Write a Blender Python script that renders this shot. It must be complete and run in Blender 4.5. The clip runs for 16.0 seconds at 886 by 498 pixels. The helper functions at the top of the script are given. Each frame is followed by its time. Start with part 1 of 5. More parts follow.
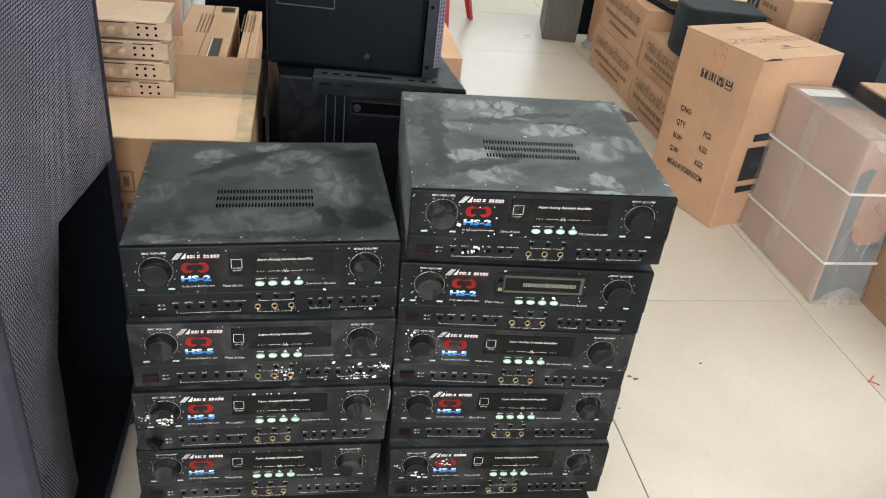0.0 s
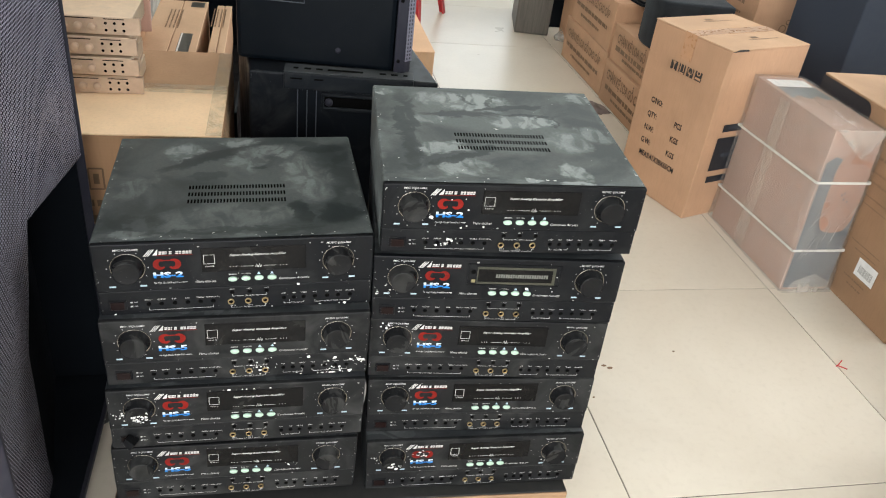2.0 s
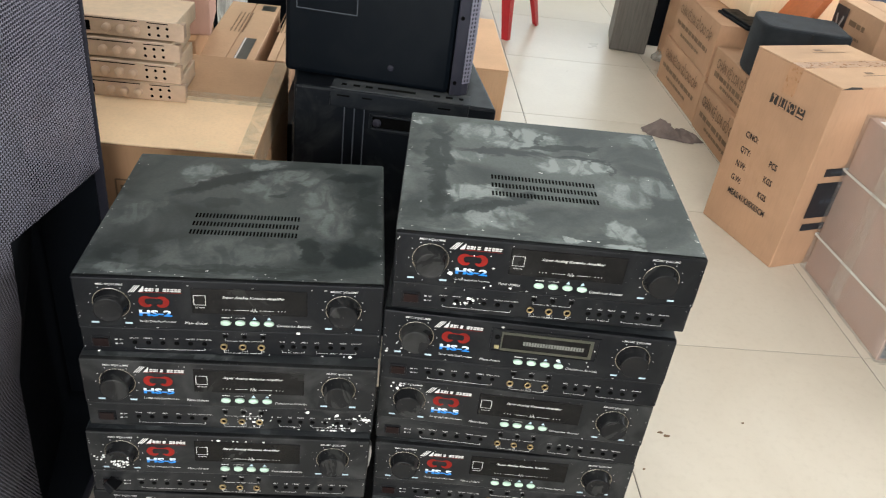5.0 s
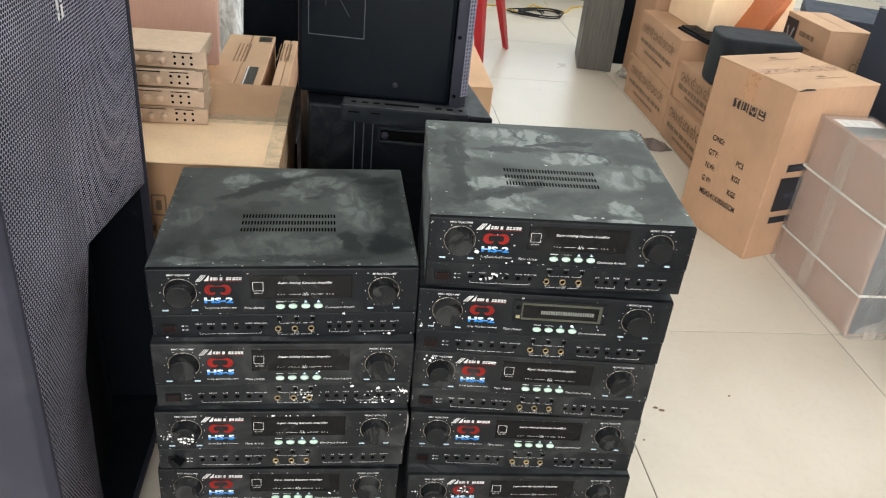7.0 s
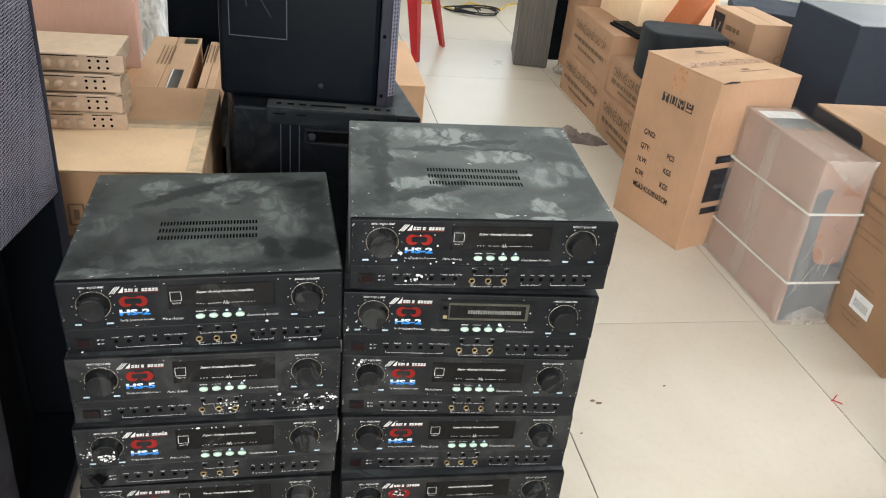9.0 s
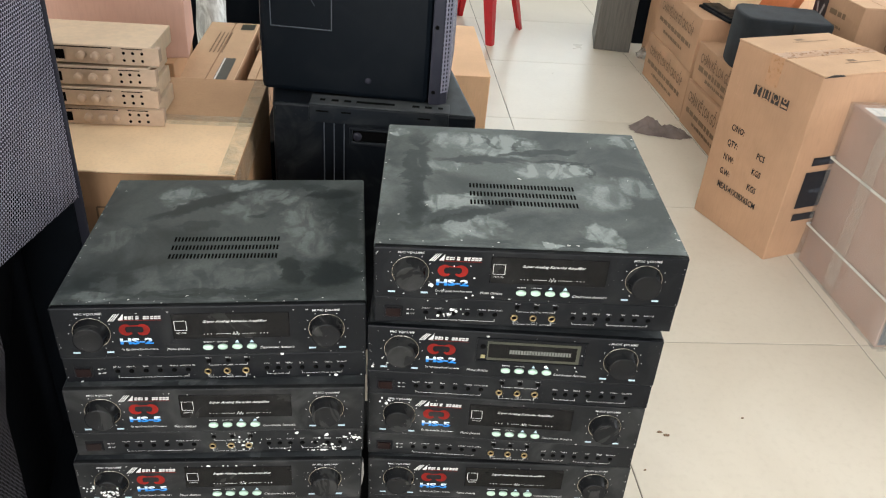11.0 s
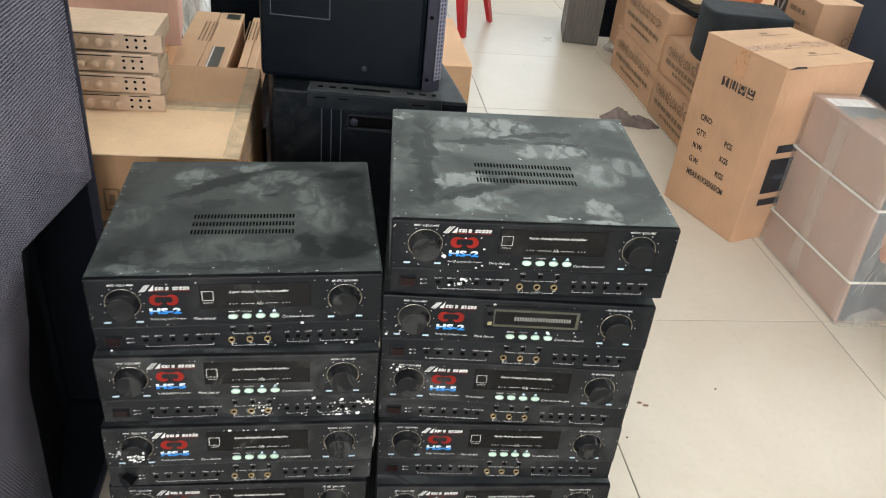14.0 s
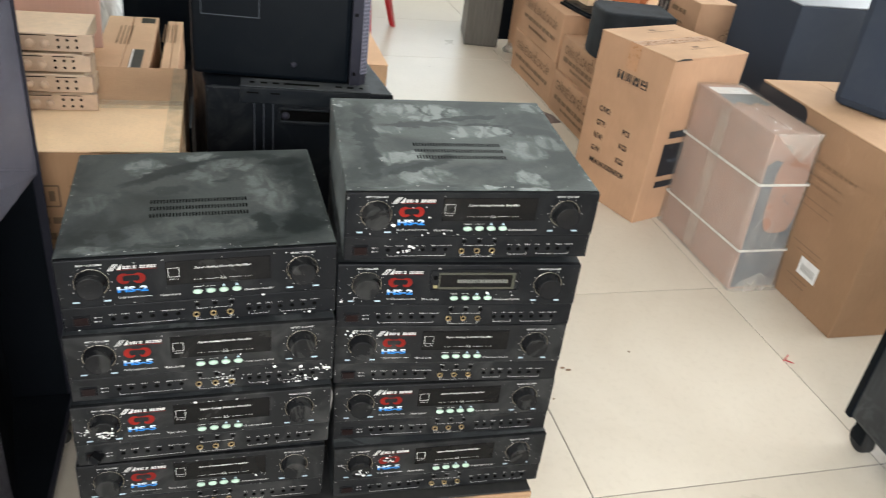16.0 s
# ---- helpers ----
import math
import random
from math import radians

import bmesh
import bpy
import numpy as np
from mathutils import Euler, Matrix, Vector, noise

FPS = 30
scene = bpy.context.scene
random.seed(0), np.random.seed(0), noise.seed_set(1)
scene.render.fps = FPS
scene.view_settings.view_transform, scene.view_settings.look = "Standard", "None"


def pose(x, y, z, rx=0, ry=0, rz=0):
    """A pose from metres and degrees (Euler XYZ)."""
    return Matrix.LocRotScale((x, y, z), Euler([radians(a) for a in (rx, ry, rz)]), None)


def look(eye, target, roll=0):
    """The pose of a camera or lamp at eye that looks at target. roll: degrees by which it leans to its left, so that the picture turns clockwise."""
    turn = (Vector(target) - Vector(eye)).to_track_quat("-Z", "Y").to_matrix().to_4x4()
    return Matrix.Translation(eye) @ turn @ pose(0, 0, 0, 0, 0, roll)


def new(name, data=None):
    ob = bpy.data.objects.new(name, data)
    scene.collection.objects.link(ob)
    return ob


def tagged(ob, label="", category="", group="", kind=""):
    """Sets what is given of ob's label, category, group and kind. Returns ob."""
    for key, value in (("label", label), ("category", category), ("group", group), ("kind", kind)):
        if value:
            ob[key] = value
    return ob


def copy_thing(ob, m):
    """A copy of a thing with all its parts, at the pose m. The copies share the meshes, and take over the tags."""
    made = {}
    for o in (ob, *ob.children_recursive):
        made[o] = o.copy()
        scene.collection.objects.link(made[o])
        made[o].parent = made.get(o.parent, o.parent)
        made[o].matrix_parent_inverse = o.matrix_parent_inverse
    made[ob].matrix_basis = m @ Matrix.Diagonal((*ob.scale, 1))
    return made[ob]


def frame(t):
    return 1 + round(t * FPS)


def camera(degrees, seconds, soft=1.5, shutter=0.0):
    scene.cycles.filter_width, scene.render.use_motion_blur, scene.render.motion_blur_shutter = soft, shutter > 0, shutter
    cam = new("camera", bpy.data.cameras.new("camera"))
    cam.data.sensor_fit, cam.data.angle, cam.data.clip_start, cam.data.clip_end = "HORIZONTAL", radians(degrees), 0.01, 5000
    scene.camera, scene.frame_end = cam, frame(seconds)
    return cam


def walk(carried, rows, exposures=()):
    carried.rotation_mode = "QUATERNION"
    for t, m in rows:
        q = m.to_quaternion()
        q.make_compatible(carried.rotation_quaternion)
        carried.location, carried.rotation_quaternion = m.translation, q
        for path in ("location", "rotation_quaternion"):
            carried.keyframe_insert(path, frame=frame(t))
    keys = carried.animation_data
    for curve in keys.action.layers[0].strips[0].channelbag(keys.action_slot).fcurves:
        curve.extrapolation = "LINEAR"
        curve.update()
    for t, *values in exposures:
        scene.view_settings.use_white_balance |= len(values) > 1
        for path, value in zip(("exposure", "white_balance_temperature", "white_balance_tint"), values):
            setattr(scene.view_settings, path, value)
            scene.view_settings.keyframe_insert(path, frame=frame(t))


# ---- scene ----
cam = camera(58.9, 16.0, soft=1.1, shutter=0.5)
PATH = [
    (0, (0.25, 0.061, 1.344), (0.602, 1.729, 0.298), 7.1),
    (0.5, (0.248, 0.059, 1.346), (0.618, 1.733, 0.316), 6.6),
    (1, (0.245, 0.057, 1.349), (0.617, 1.728, 0.315), 5.9),
    (1.5, (0.254, 0.053, 1.343), (0.648, 1.707, 0.289), 6.2),
    (2, (0.255, 0.052, 1.346), (0.665, 1.703, 0.294), 7.3),
    (2.5, (0.266, 0.063, 1.35), (0.667, 1.728, 0.318), 7.6),
    (3, (0.308, 0.11, 1.355), (0.717, 1.788, 0.345), 8.1),
    (3.5, (0.352, 0.17, 1.354), (0.766, 1.844, 0.342), 8.5),
    (4, (0.378, 0.216, 1.342), (0.705, 1.891, 0.3), 8.4),
    (4.5, (0.393, 0.229, 1.334), (0.627, 1.906, 0.27), 7.9),
    (5, (0.383, 0.22, 1.338), (0.567, 1.901, 0.27), 7.9),
    (5.2, (0.382, 0.216, 1.337), (0.553, 1.904, 0.277), 7.7),
    (7.3, (0.271, 0.017, 1.356), (0.557, 1.73, 0.365), 6.1),
    (7.5, (0.27, 0.003, 1.357), (0.581, 1.714, 0.37), 6.2),
    (8, (0.278, -0.005, 1.357), (0.647, 1.698, 0.375), 6.3),
    (8.2, (0.287, 0.002, 1.355), (0.674, 1.701, 0.374), 6.3),
    (10.3, (0.379, 0.176, 1.355), (0.692, 1.876, 0.349), 7.6),
    (10.5, (0.388, 0.197, 1.345), (0.647, 1.902, 0.332), 6.7),
    (11, (0.413, 0.229, 1.341), (0.595, 1.92, 0.289), 4.8),
    (11.5, (0.403, 0.235, 1.335), (0.587, 1.908, 0.255), 5.4),
    (12, (0.395, 0.235, 1.333), (0.554, 1.905, 0.245), 6.5),
    (12.5, (0.395, 0.238, 1.336), (0.546, 1.914, 0.255), 6.3),
    (13, (0.393, 0.231, 1.338), (0.579, 1.909, 0.266), 6.4),
    (13.5, (0.382, 0.204, 1.342), (0.611, 1.88, 0.275), 6.3),
    (14, (0.329, 0.148, 1.353), (0.611, 1.822, 0.296), 6.3),
    (14.5, (0.266, 0.074, 1.356), (0.589, 1.753, 0.318), 7.7),
    (15, (0.241, 0.032, 1.359), (0.615, 1.715, 0.346), 8.1),
    (15.5, (0.236, 0.028, 1.358), (0.645, 1.703, 0.345), 7.4),
    (16, (0.234, 0.023, 1.354), (0.759, 1.666, 0.341), 7.7),
]
walk(cam, [(t, look(eye, target, roll)) for t, eye, target, roll in PATH])

# ---------------------------------------------------------------- light
world = bpy.data.worlds.new("world")
scene.world = world
world.use_nodes = True
wn = world.node_tree
sky = wn.nodes.new("ShaderNodeTexSky")
sky.sky_type = "NISHITA"
sky.sun_disc = False
sky.sun_elevation = radians(42)
sky.sun_rotation = radians(200)
wn.links.new(sky.outputs[0], wn.nodes["Background"].inputs[0])
wn.nodes["Background"].inputs[1].default_value = 0.10


def area_lamp(name, eye, target, w, h, watts, colour):
    data = bpy.data.lights.new(name, "AREA")
    data.shape, data.size, data.size_y, data.energy, data.color = "RECTANGLE", w, h, watts, colour
    ob = new(name, data)
    ob.matrix_world = look(eye, target)
    return ob


# daylight that enters by the shop front, the far opening and the side window
area_lamp("shopfront_daylight", (-0.65, -2.95, 1.5), (-0.4, 2.0, 1.2), 3.6, 2.5, 280, (0.98, 1.0, 1.0))
area_lamp("far_daylight", (2.0, 7.85, 1.9), (2.0, 2.0, 1.0), 4.6, 2.0, 88, (0.92, 1.0, 1.0))
area_lamp("side_daylight", (5.35, 2.9, 1.95), (0.0, 2.6, 0.9), 5.6, 1.7, 208, (0.97, 0.99, 1.0))
scene.view_settings.exposure = 0.0

# ---------------------------------------------------------------- materials


class Shader:
    """A small builder of node materials."""

    def __init__(self, name):
        self.mat = bpy.data.materials.new(name)
        self.mat.use_nodes = True
        self.tree = self.mat.node_tree
        self.bsdf = self.tree.nodes["Principled BSDF"]
        self.out = self.tree.nodes["Material Output"]
        self.coord = self.add("ShaderNodeTexCoord")
        self.info = self.add("ShaderNodeObjectInfo")

    def add(self, kind):
        return self.tree.nodes.new(kind)

    def put(self, socket, value):
        if isinstance(value, bpy.types.NodeSocket):
            self.tree.links.new(value, socket)
        elif isinstance(value, (tuple, list)) and len(value) == 3 and len(socket.default_value) == 4:
            socket.default_value = (*value, 1)
        else:
            socket.default_value = value

    def maths(self, op, a, b=0.0, clamp=False):
        node = self.add("ShaderNodeMath")
        node.operation, node.use_clamp = op, clamp
        self.put(node.inputs[0], a)
        self.put(node.inputs[1], b)
        return node.outputs[0]

    def vec(self, op, a, b=(0, 0, 0)):
        node = self.add("ShaderNodeVectorMath")
        node.operation = op
        self.put(node.inputs[0], a)
        self.put(node.inputs[1], b)
        return node.outputs[0]

    def place(self, stretch=(1, 1, 1), shuffle=True):
        """Object coordinates in metres, moved on for each object."""
        p = self.vec("MULTIPLY", self.coord.outputs["Object"], stretch)
        if shuffle:
            move = self.add("ShaderNodeCombineXYZ")
            r = self.maths("MULTIPLY", self.info.outputs["Random"], 37.0)
            self.put(move.inputs[0], r)
            self.put(move.inputs[1], self.maths("MULTIPLY", r, 1.7))
            p = self.vec("ADD", p, move.outputs[0])
        return p

    def noise(self, p, scale, detail=3.0, rough=0.55, twist=0.0):
        node = self.add("ShaderNodeTexNoise")
        self.put(node.inputs["Vector"], p)
        for key, value in (("Scale", scale), ("Detail", detail), ("Roughness", rough), ("Distortion", twist)):
            node.inputs[key].default_value = value
        return node.outputs[0]

    def ramp(self, value, low, high, a=0.0, b=1.0):
        node = self.add("ShaderNodeMapRange")
        node.clamp = True
        for n, v in enumerate((value, low, high, a, b)):
            self.put(node.inputs[n], v)
        return node.outputs[0]

    def mix(self, factor, a, b):
        node = self.add("ShaderNodeMix")
        node.data_type = "RGBA"
        self.put(node.inputs[0], factor)
        self.put(node.inputs[6], a)
        self.put(node.inputs[7], b)
        return node.outputs[2]

    def bump(self, height, strength, distance=0.001):
        node = self.add("ShaderNodeBump")
        node.inputs["Strength"].default_value = strength
        node.inputs["Distance"].default_value = distance
        self.put(node.inputs["Height"], height)
        self.put(self.bsdf.inputs["Normal"], node.outputs[0])

    def set(self, colour=None, rough=None, metal=None, **more):
        for key, value in (("Base Color", colour), ("Roughness", rough), ("Metallic", metal)):
            if value is not None:
                self.put(self.bsdf.inputs[key], value)
        for key, value in more.items():
            self.put(self.bsdf.inputs[key.replace("_", " ")], value)
        return self.mat


def scaled(c, f):
    return tuple(v * f for v in c)


def plain(name, colour, rough=0.5, metal=0.0, grain=60.0, vary=0.15):
    s = Shader(name)
    p = s.place()
    n = s.noise(p, grain, 4)
    m = s.noise(p, grain / 9, 2)
    f = s.maths("MULTIPLY", s.maths("ADD", n, m), 0.5)
    s.bump(n, 0.15, 0.0005)
    return s.set(s.mix(s.ramp(f, 0.3, 0.7), scaled(colour, 1 - vary), scaled(colour, 1 + vary)), s.ramp(n, 0.3, 0.7, rough - 0.06, rough + 0.06), metal)


def cardboard(name, colour, wear=0.25):
    s = Shader(name)
    p = s.place()
    broad = s.noise(p, 3.5, 3)
    fibre = s.noise(s.place((1, 1, 0.15)), 160, 3)
    flute = s.add("ShaderNodeTexWave")
    flute.bands_direction = "Z"
    s.put(flute.inputs["Vector"], s.place((1, 1, 1), False))
    flute.inputs["Scale"].default_value = 38
    flute.inputs["Distortion"].default_value = 0.6
    scuff = s.ramp(s.noise(p, 14, 5, 0.7, 0.8), 0.6, 0.78)
    c = s.mix(s.ramp(broad, 0.3, 0.7), scaled(colour, 0.88), scaled(colour, 1.1))
    c = s.mix(s.maths("MULTIPLY", s.ramp(fibre, 0.45, 0.75), 0.25), c, scaled(colour, 0.72))
    c = s.mix(s.maths("MULTIPLY", scuff, wear), c, tuple(min(1, v * 1.35 + 0.05) for v in colour))
    s.bump(s.maths("ADD", s.maths("MULTIPLY", flute.outputs[0], 0.35), s.maths("ADD", fibre, s.maths("MULTIPLY", broad, 2.0))), 0.25, 0.0012)
    return s.set(c, 0.78, Specular_IOR_Level=0.25)


def dusty_black(name, base, dust, low, high, amount, rough=0.42, scale=7.0):
    """Black painted sheet with wiped dust on it."""
    s = Shader(name)
    p = s.place()
    smear = s.noise(s.place((1.0, 1.15, 1.0)), scale, 4.0, 0.5, 1.3)
    wipe = s.noise(s.place((1.0, 1.1, 1.0)), scale * 1.6, 3.0, 0.5, 2.2)
    fine = s.noise(p, 220, 3, 0.7)
    broad = s.noise(p, scale * 0.45, 2)
    m = s.maths("MULTIPLY", s.ramp(smear, low, high), s.ramp(broad, 0.35, 0.6, 0.35, 1.0))
    m = s.maths("ADD", m, s.maths("MULTIPLY", s.maths("MULTIPLY", s.ramp(wipe, 0.535, 0.562), s.ramp(broad, 0.42, 0.58, 0.1, 1.0)), 0.75), True)
    rub = s.ramp(s.noise(s.place((0.75, 1.5, 1.0)), scale * 1.5, 2.0, 0.5, 1.6), 0.54, 0.585)
    m = s.maths("MULTIPLY", m, s.maths("SUBTRACT", 1.0, s.maths("MULTIPLY", rub, 0.65)))
    m = s.maths("MULTIPLY", m, s.ramp(fine, 0.25, 0.75, 0.6, 1.15), True)
    thin = s.ramp(s.noise(s.place((3.0, 14.0, 1.0)), 9.0, 2.0, 0.5, 0.3), 0.62, 0.66)
    m = s.maths("ADD", m, s.maths("MULTIPLY", thin, 0.25), True)
    cloud = s.ramp(s.noise(p, scale * 0.6, 3), 0.3, 0.7, 0.0, 0.13)
    veil = s.maths("ADD", s.maths("MULTIPLY", m, amount), cloud)
    specks = s.ramp(s.noise(p, 330, 2, 0.5), 0.73, 0.77)
    f = s.maths("ADD", veil, s.maths("MULTIPLY", specks, 0.35), True)
    s.bump(fine, 0.12, 0.0004)
    return s.set(s.mix(f, base, dust), s.ramp(f, 0.0, 0.6, rough, 0.85), Specular_IOR_Level=0.28)


def dusty_lid(name, base, dust, film, gain, smears, wipes, rough=0.46):
    """Black painted lid under dust: thick smears and finger-wiped strokes, each (x, y, half length, half width, turn, strength)."""
    s = Shader(name)
    p = s.place((1, 1, 1), False)
    warp = s.add("ShaderNodeTexNoise")
    s.put(warp.inputs["Vector"], p)
    for key, value in (("Scale", 15.0), ("Detail", 4.0), ("Roughness", 0.55), ("Distortion", 1.4)):
        warp.inputs[key].default_value = value
    shift = s.vec("MULTIPLY", s.vec("SUBTRACT", warp.outputs["Color"], (0.5, 0.5, 0.5)), (0.062, 0.050, 0.0))
    q = s.vec("ADD", p, shift)
    fray = s.add("ShaderNodeTexNoise")
    s.put(fray.inputs["Vector"], p)
    for key, value in (("Scale", 55.0), ("Detail", 4.0), ("Roughness", 0.6), ("Distortion", 0.6)):
        fray.inputs[key].default_value = value
    q = s.vec("ADD", q, s.vec("MULTIPLY", s.vec("SUBTRACT", fray.outputs["Color"], (0.5, 0.5, 0.5)), (0.030, 0.016, 0.0)))

    def patch(x, y, long, wide, turn, soft):
        spot = s.add("ShaderNodeMapping")
        spot.vector_type = "TEXTURE"
        s.put(spot.inputs["Vector"], q)
        spot.inputs["Location"].default_value = (x, y, 0.13)
        spot.inputs["Rotation"].default_value = (0, 0, radians(turn))
        spot.inputs["Scale"].default_value = (long, wide, 1.0)
        size = s.add("ShaderNodeVectorMath")
        size.operation = "LENGTH"
        s.put(size.inputs[0], spot.outputs[0])
        return s.ramp(size.outputs["Value"], 1.0 - soft, 1.0 + soft * 0.5, 1.0, 0.0)

    feather = s.ramp(s.noise(s.place((1.0, 0.55, 1.0), False), 24, 3, 0.5, 1.8), 0.41, 0.54, 0.25, 1.0)
    fine = s.noise(p, 240, 3, 0.7)
    broad = s.noise(p, 6.5, 4, 0.55, 0.9)
    f = s.ramp(broad, 0.40, 0.60, film * 0.50, film * 1.40)
    light = None
    for x, y, long, wide, turn, strength in smears:
        m = s.maths("MULTIPLY", patch(x, y, long, wide, turn, 0.24), strength)
        light = m if light is None else s.maths("MAXIMUM", light, m)
    f = s.maths("ADD", f, s.maths("MULTIPLY", s.maths("MULTIPLY", light, feather), gain))
    for x, y, long, wide, turn, strength in wipes:
        f = s.maths("MULTIPLY", f, s.maths("SUBTRACT", 1.0, s.maths("MULTIPLY", patch(x, y, long, wide, turn, 0.22), strength)))
    # dust rubbed into the front and side edges
    sep = s.add("ShaderNodeSeparateXYZ")
    s.put(sep.inputs[0], p)
    rim = s.ramp(sep.outputs[1], 0.004, 0.045, 1.0, 0.0)
    streak = s.ramp(s.noise(s.place((7.0, 30.0, 1.0), False), 3.0, 4, 0.6, 0.4), 0.50, 0.66)
    f = s.maths("ADD", f, s.maths("MULTIPLY", s.maths("MULTIPLY", rim, streak), 0.26))
    side = s.ramp(s.maths("ABSOLUTE", sep.outputs[0]), 0.205, 0.217, 0.0, 1.0)
    f = s.maths("ADD", f, s.maths("MULTIPLY", s.maths("MULTIPLY", side, s.ramp(s.noise(p, 45, 4, 0.6), 0.48, 0.6)), 0.22))
    specks = s.ramp(s.noise(p, 330, 2, 0.5), 0.745, 0.78)
    f = s.maths("MULTIPLY", f, s.ramp(fine, 0.25, 0.75, 0.8, 1.15))
    f = s.maths("ADD", f, s.maths("MULTIPLY", specks, 0.25), True)
    s.bump(fine, 0.12, 0.0004)
    return s.set(s.mix(f, base, dust), s.ramp(f, 0.0, 0.6, rough, 0.85), Specular_IOR_Level=0.28)


def worn_plastic(name, base, rough=0.4, dust=0.12, speck=0.76):
    s = Shader(name)
    p = s.place()
    fine = s.noise(p, 400, 3, 0.7)
    film = s.ramp(s.noise(p, 11, 4, 0.6, 1.0), 0.48, 0.75)
    specks = s.ramp(s.noise(p, 260, 2, 0.6), speck, speck + 0.03)
    f = s.maths("ADD", s.maths("MULTIPLY", film, dust), s.maths("MULTIPLY", specks, 0.3), True)
    s.bump(fine, 0.1, 0.0003)
    return s.set(s.mix(f, base, (0.22, 0.22, 0.21)), s.ramp(film, 0, 1, rough, rough + 0.25), Specular_IOR_Level=0.12)


def two_tone_print(name, low, high, z0, z1):
    """Ink that changes from one colour to another up the letters."""
    s = Shader(name)
    sep = s.add("ShaderNodeSeparateXYZ")
    s.put(sep.inputs[0], s.coord.outputs["Object"])
    wear = s.noise(s.place(), 120, 3)
    f = s.ramp(s.maths("ADD", sep.outputs[2], s.maths("MULTIPLY", wear, 0.0015)), z0, z1)
    return s.set(s.mix(f, low, high), 0.45)


def perforated(name, metal, pitch, radius):
    """Sheet with staggered round holes that one sees through."""
    s = Shader(name)
    sep = s.add("ShaderNodeSeparateXYZ")
    s.put(sep.inputs[0], s.coord.outputs["Object"])
    u = s.maths("DIVIDE", sep.outputs[1], pitch)
    v = s.maths("DIVIDE", sep.outputs[2], pitch * 1.732)

    def cell(shift):
        a = s.maths("SUBTRACT", s.maths("FRACT", s.maths("ADD", u, shift)), 0.5)
        b = s.maths("MULTIPLY", s.maths("SUBTRACT", s.maths("FRACT", s.maths("ADD", v, shift)), 0.5), 1.732)
        return s.maths("SQRT", s.maths("ADD", s.maths("MULTIPLY", a, a), s.maths("MULTIPLY", b, b)))

    d = s.maths("MINIMUM", cell(100.0), cell(100.5))
    sheet = s.ramp(d, radius - 0.04, radius + 0.04)
    p = s.place()
    n = s.ramp(s.noise(p, 5, 4, 0.6), 0.35, 0.7)
    s.set(s.mix(n, scaled(metal, 0.8), scaled(metal, 1.25)), 0.42, 0.0)
    clear = s.add("ShaderNodeBsdfTransparent")
    both = s.add("ShaderNodeMixShader")
    s.put(both.inputs[0], sheet)
    s.put(both.inputs[1], clear.outputs[0])
    s.put(both.inputs[2], s.bsdf.outputs[0])
    s.put(s.out.inputs[0], both.outputs[0])
    return s.mat


def floor_tile():
    s = Shader("glazed_tile")
    p = s.place()
    cloud = s.noise(p, 2.2, 4, 0.6, 0.6)
    grain = s.noise(p, 55, 4, 0.6)
    c = s.mix(s.ramp(cloud, 0.3, 0.7), (0.635, 0.570, 0.478), (0.705, 0.646, 0.556))
    c = s.mix(s.maths("MULTIPLY", s.ramp(grain, 0.5, 0.75), 0.2), c, (0.50, 0.44, 0.36))
    dirt = s.ramp(s.noise(p, 7, 6, 0.7, 0.5), 0.62, 0.8)
    c = s.mix(s.maths("MULTIPLY", dirt, 0.07), c, (0.33, 0.28, 0.22))
    return s.set(c, s.ramp(cloud, 0.3, 0.7, 0.27, 0.34), Specular_IOR_Level=0.38)


def wood(name, colour, grain_axis=2):
    s = Shader(name)
    st = [26, 26, 26]
    st[grain_axis] = 1.6
    g = s.noise(s.place(tuple(st)), 3.0, 5, 0.65, 0.4)
    c = s.mix(s.ramp(g, 0.3, 0.7), scaled(colour, 0.62), scaled(colour, 1.25))
    s.bump(g, 0.2, 0.0006)
    return s.set(c, 0.5)


def clear_film(name, tint, rough, haze):
    """Thin wrinkled wrapping film: partly clear, partly milky, glossy."""
    s = Shader(name)
    p = s.place()
    crease = s.noise(s.place((1.0, 1.0, 0.4)), 16, 5, 0.65, 1.6)
    s.bump(crease, 0.55, 0.004)
    s.set(tint, rough, 0.0)
    clear = s.add("ShaderNodeBsdfTransparent")
    both = s.add("ShaderNodeMixShader")
    s.put(both.inputs[0], s.ramp(crease, 0.35, 0.75, haze * 0.5, haze * 1.6))
    s.put(both.inputs[1], clear.outputs[0])
    s.put(both.inputs[2], s.bsdf.outputs[0])
    s.put(s.out.inputs[0], both.outputs[0])
    return s.mat


def cloth(name, colour):
    s = Shader(name)
    p = s.place()
    n = s.noise(p, 300, 3, 0.7)
    m = s.noise(p, 14, 3)
    s.bump(n, 0.5, 0.001)
    return s.set(s.mix(s.ramp(m, 0.3, 0.7), scaled(colour, 0.6), scaled(colour, 1.3)), 0.95)


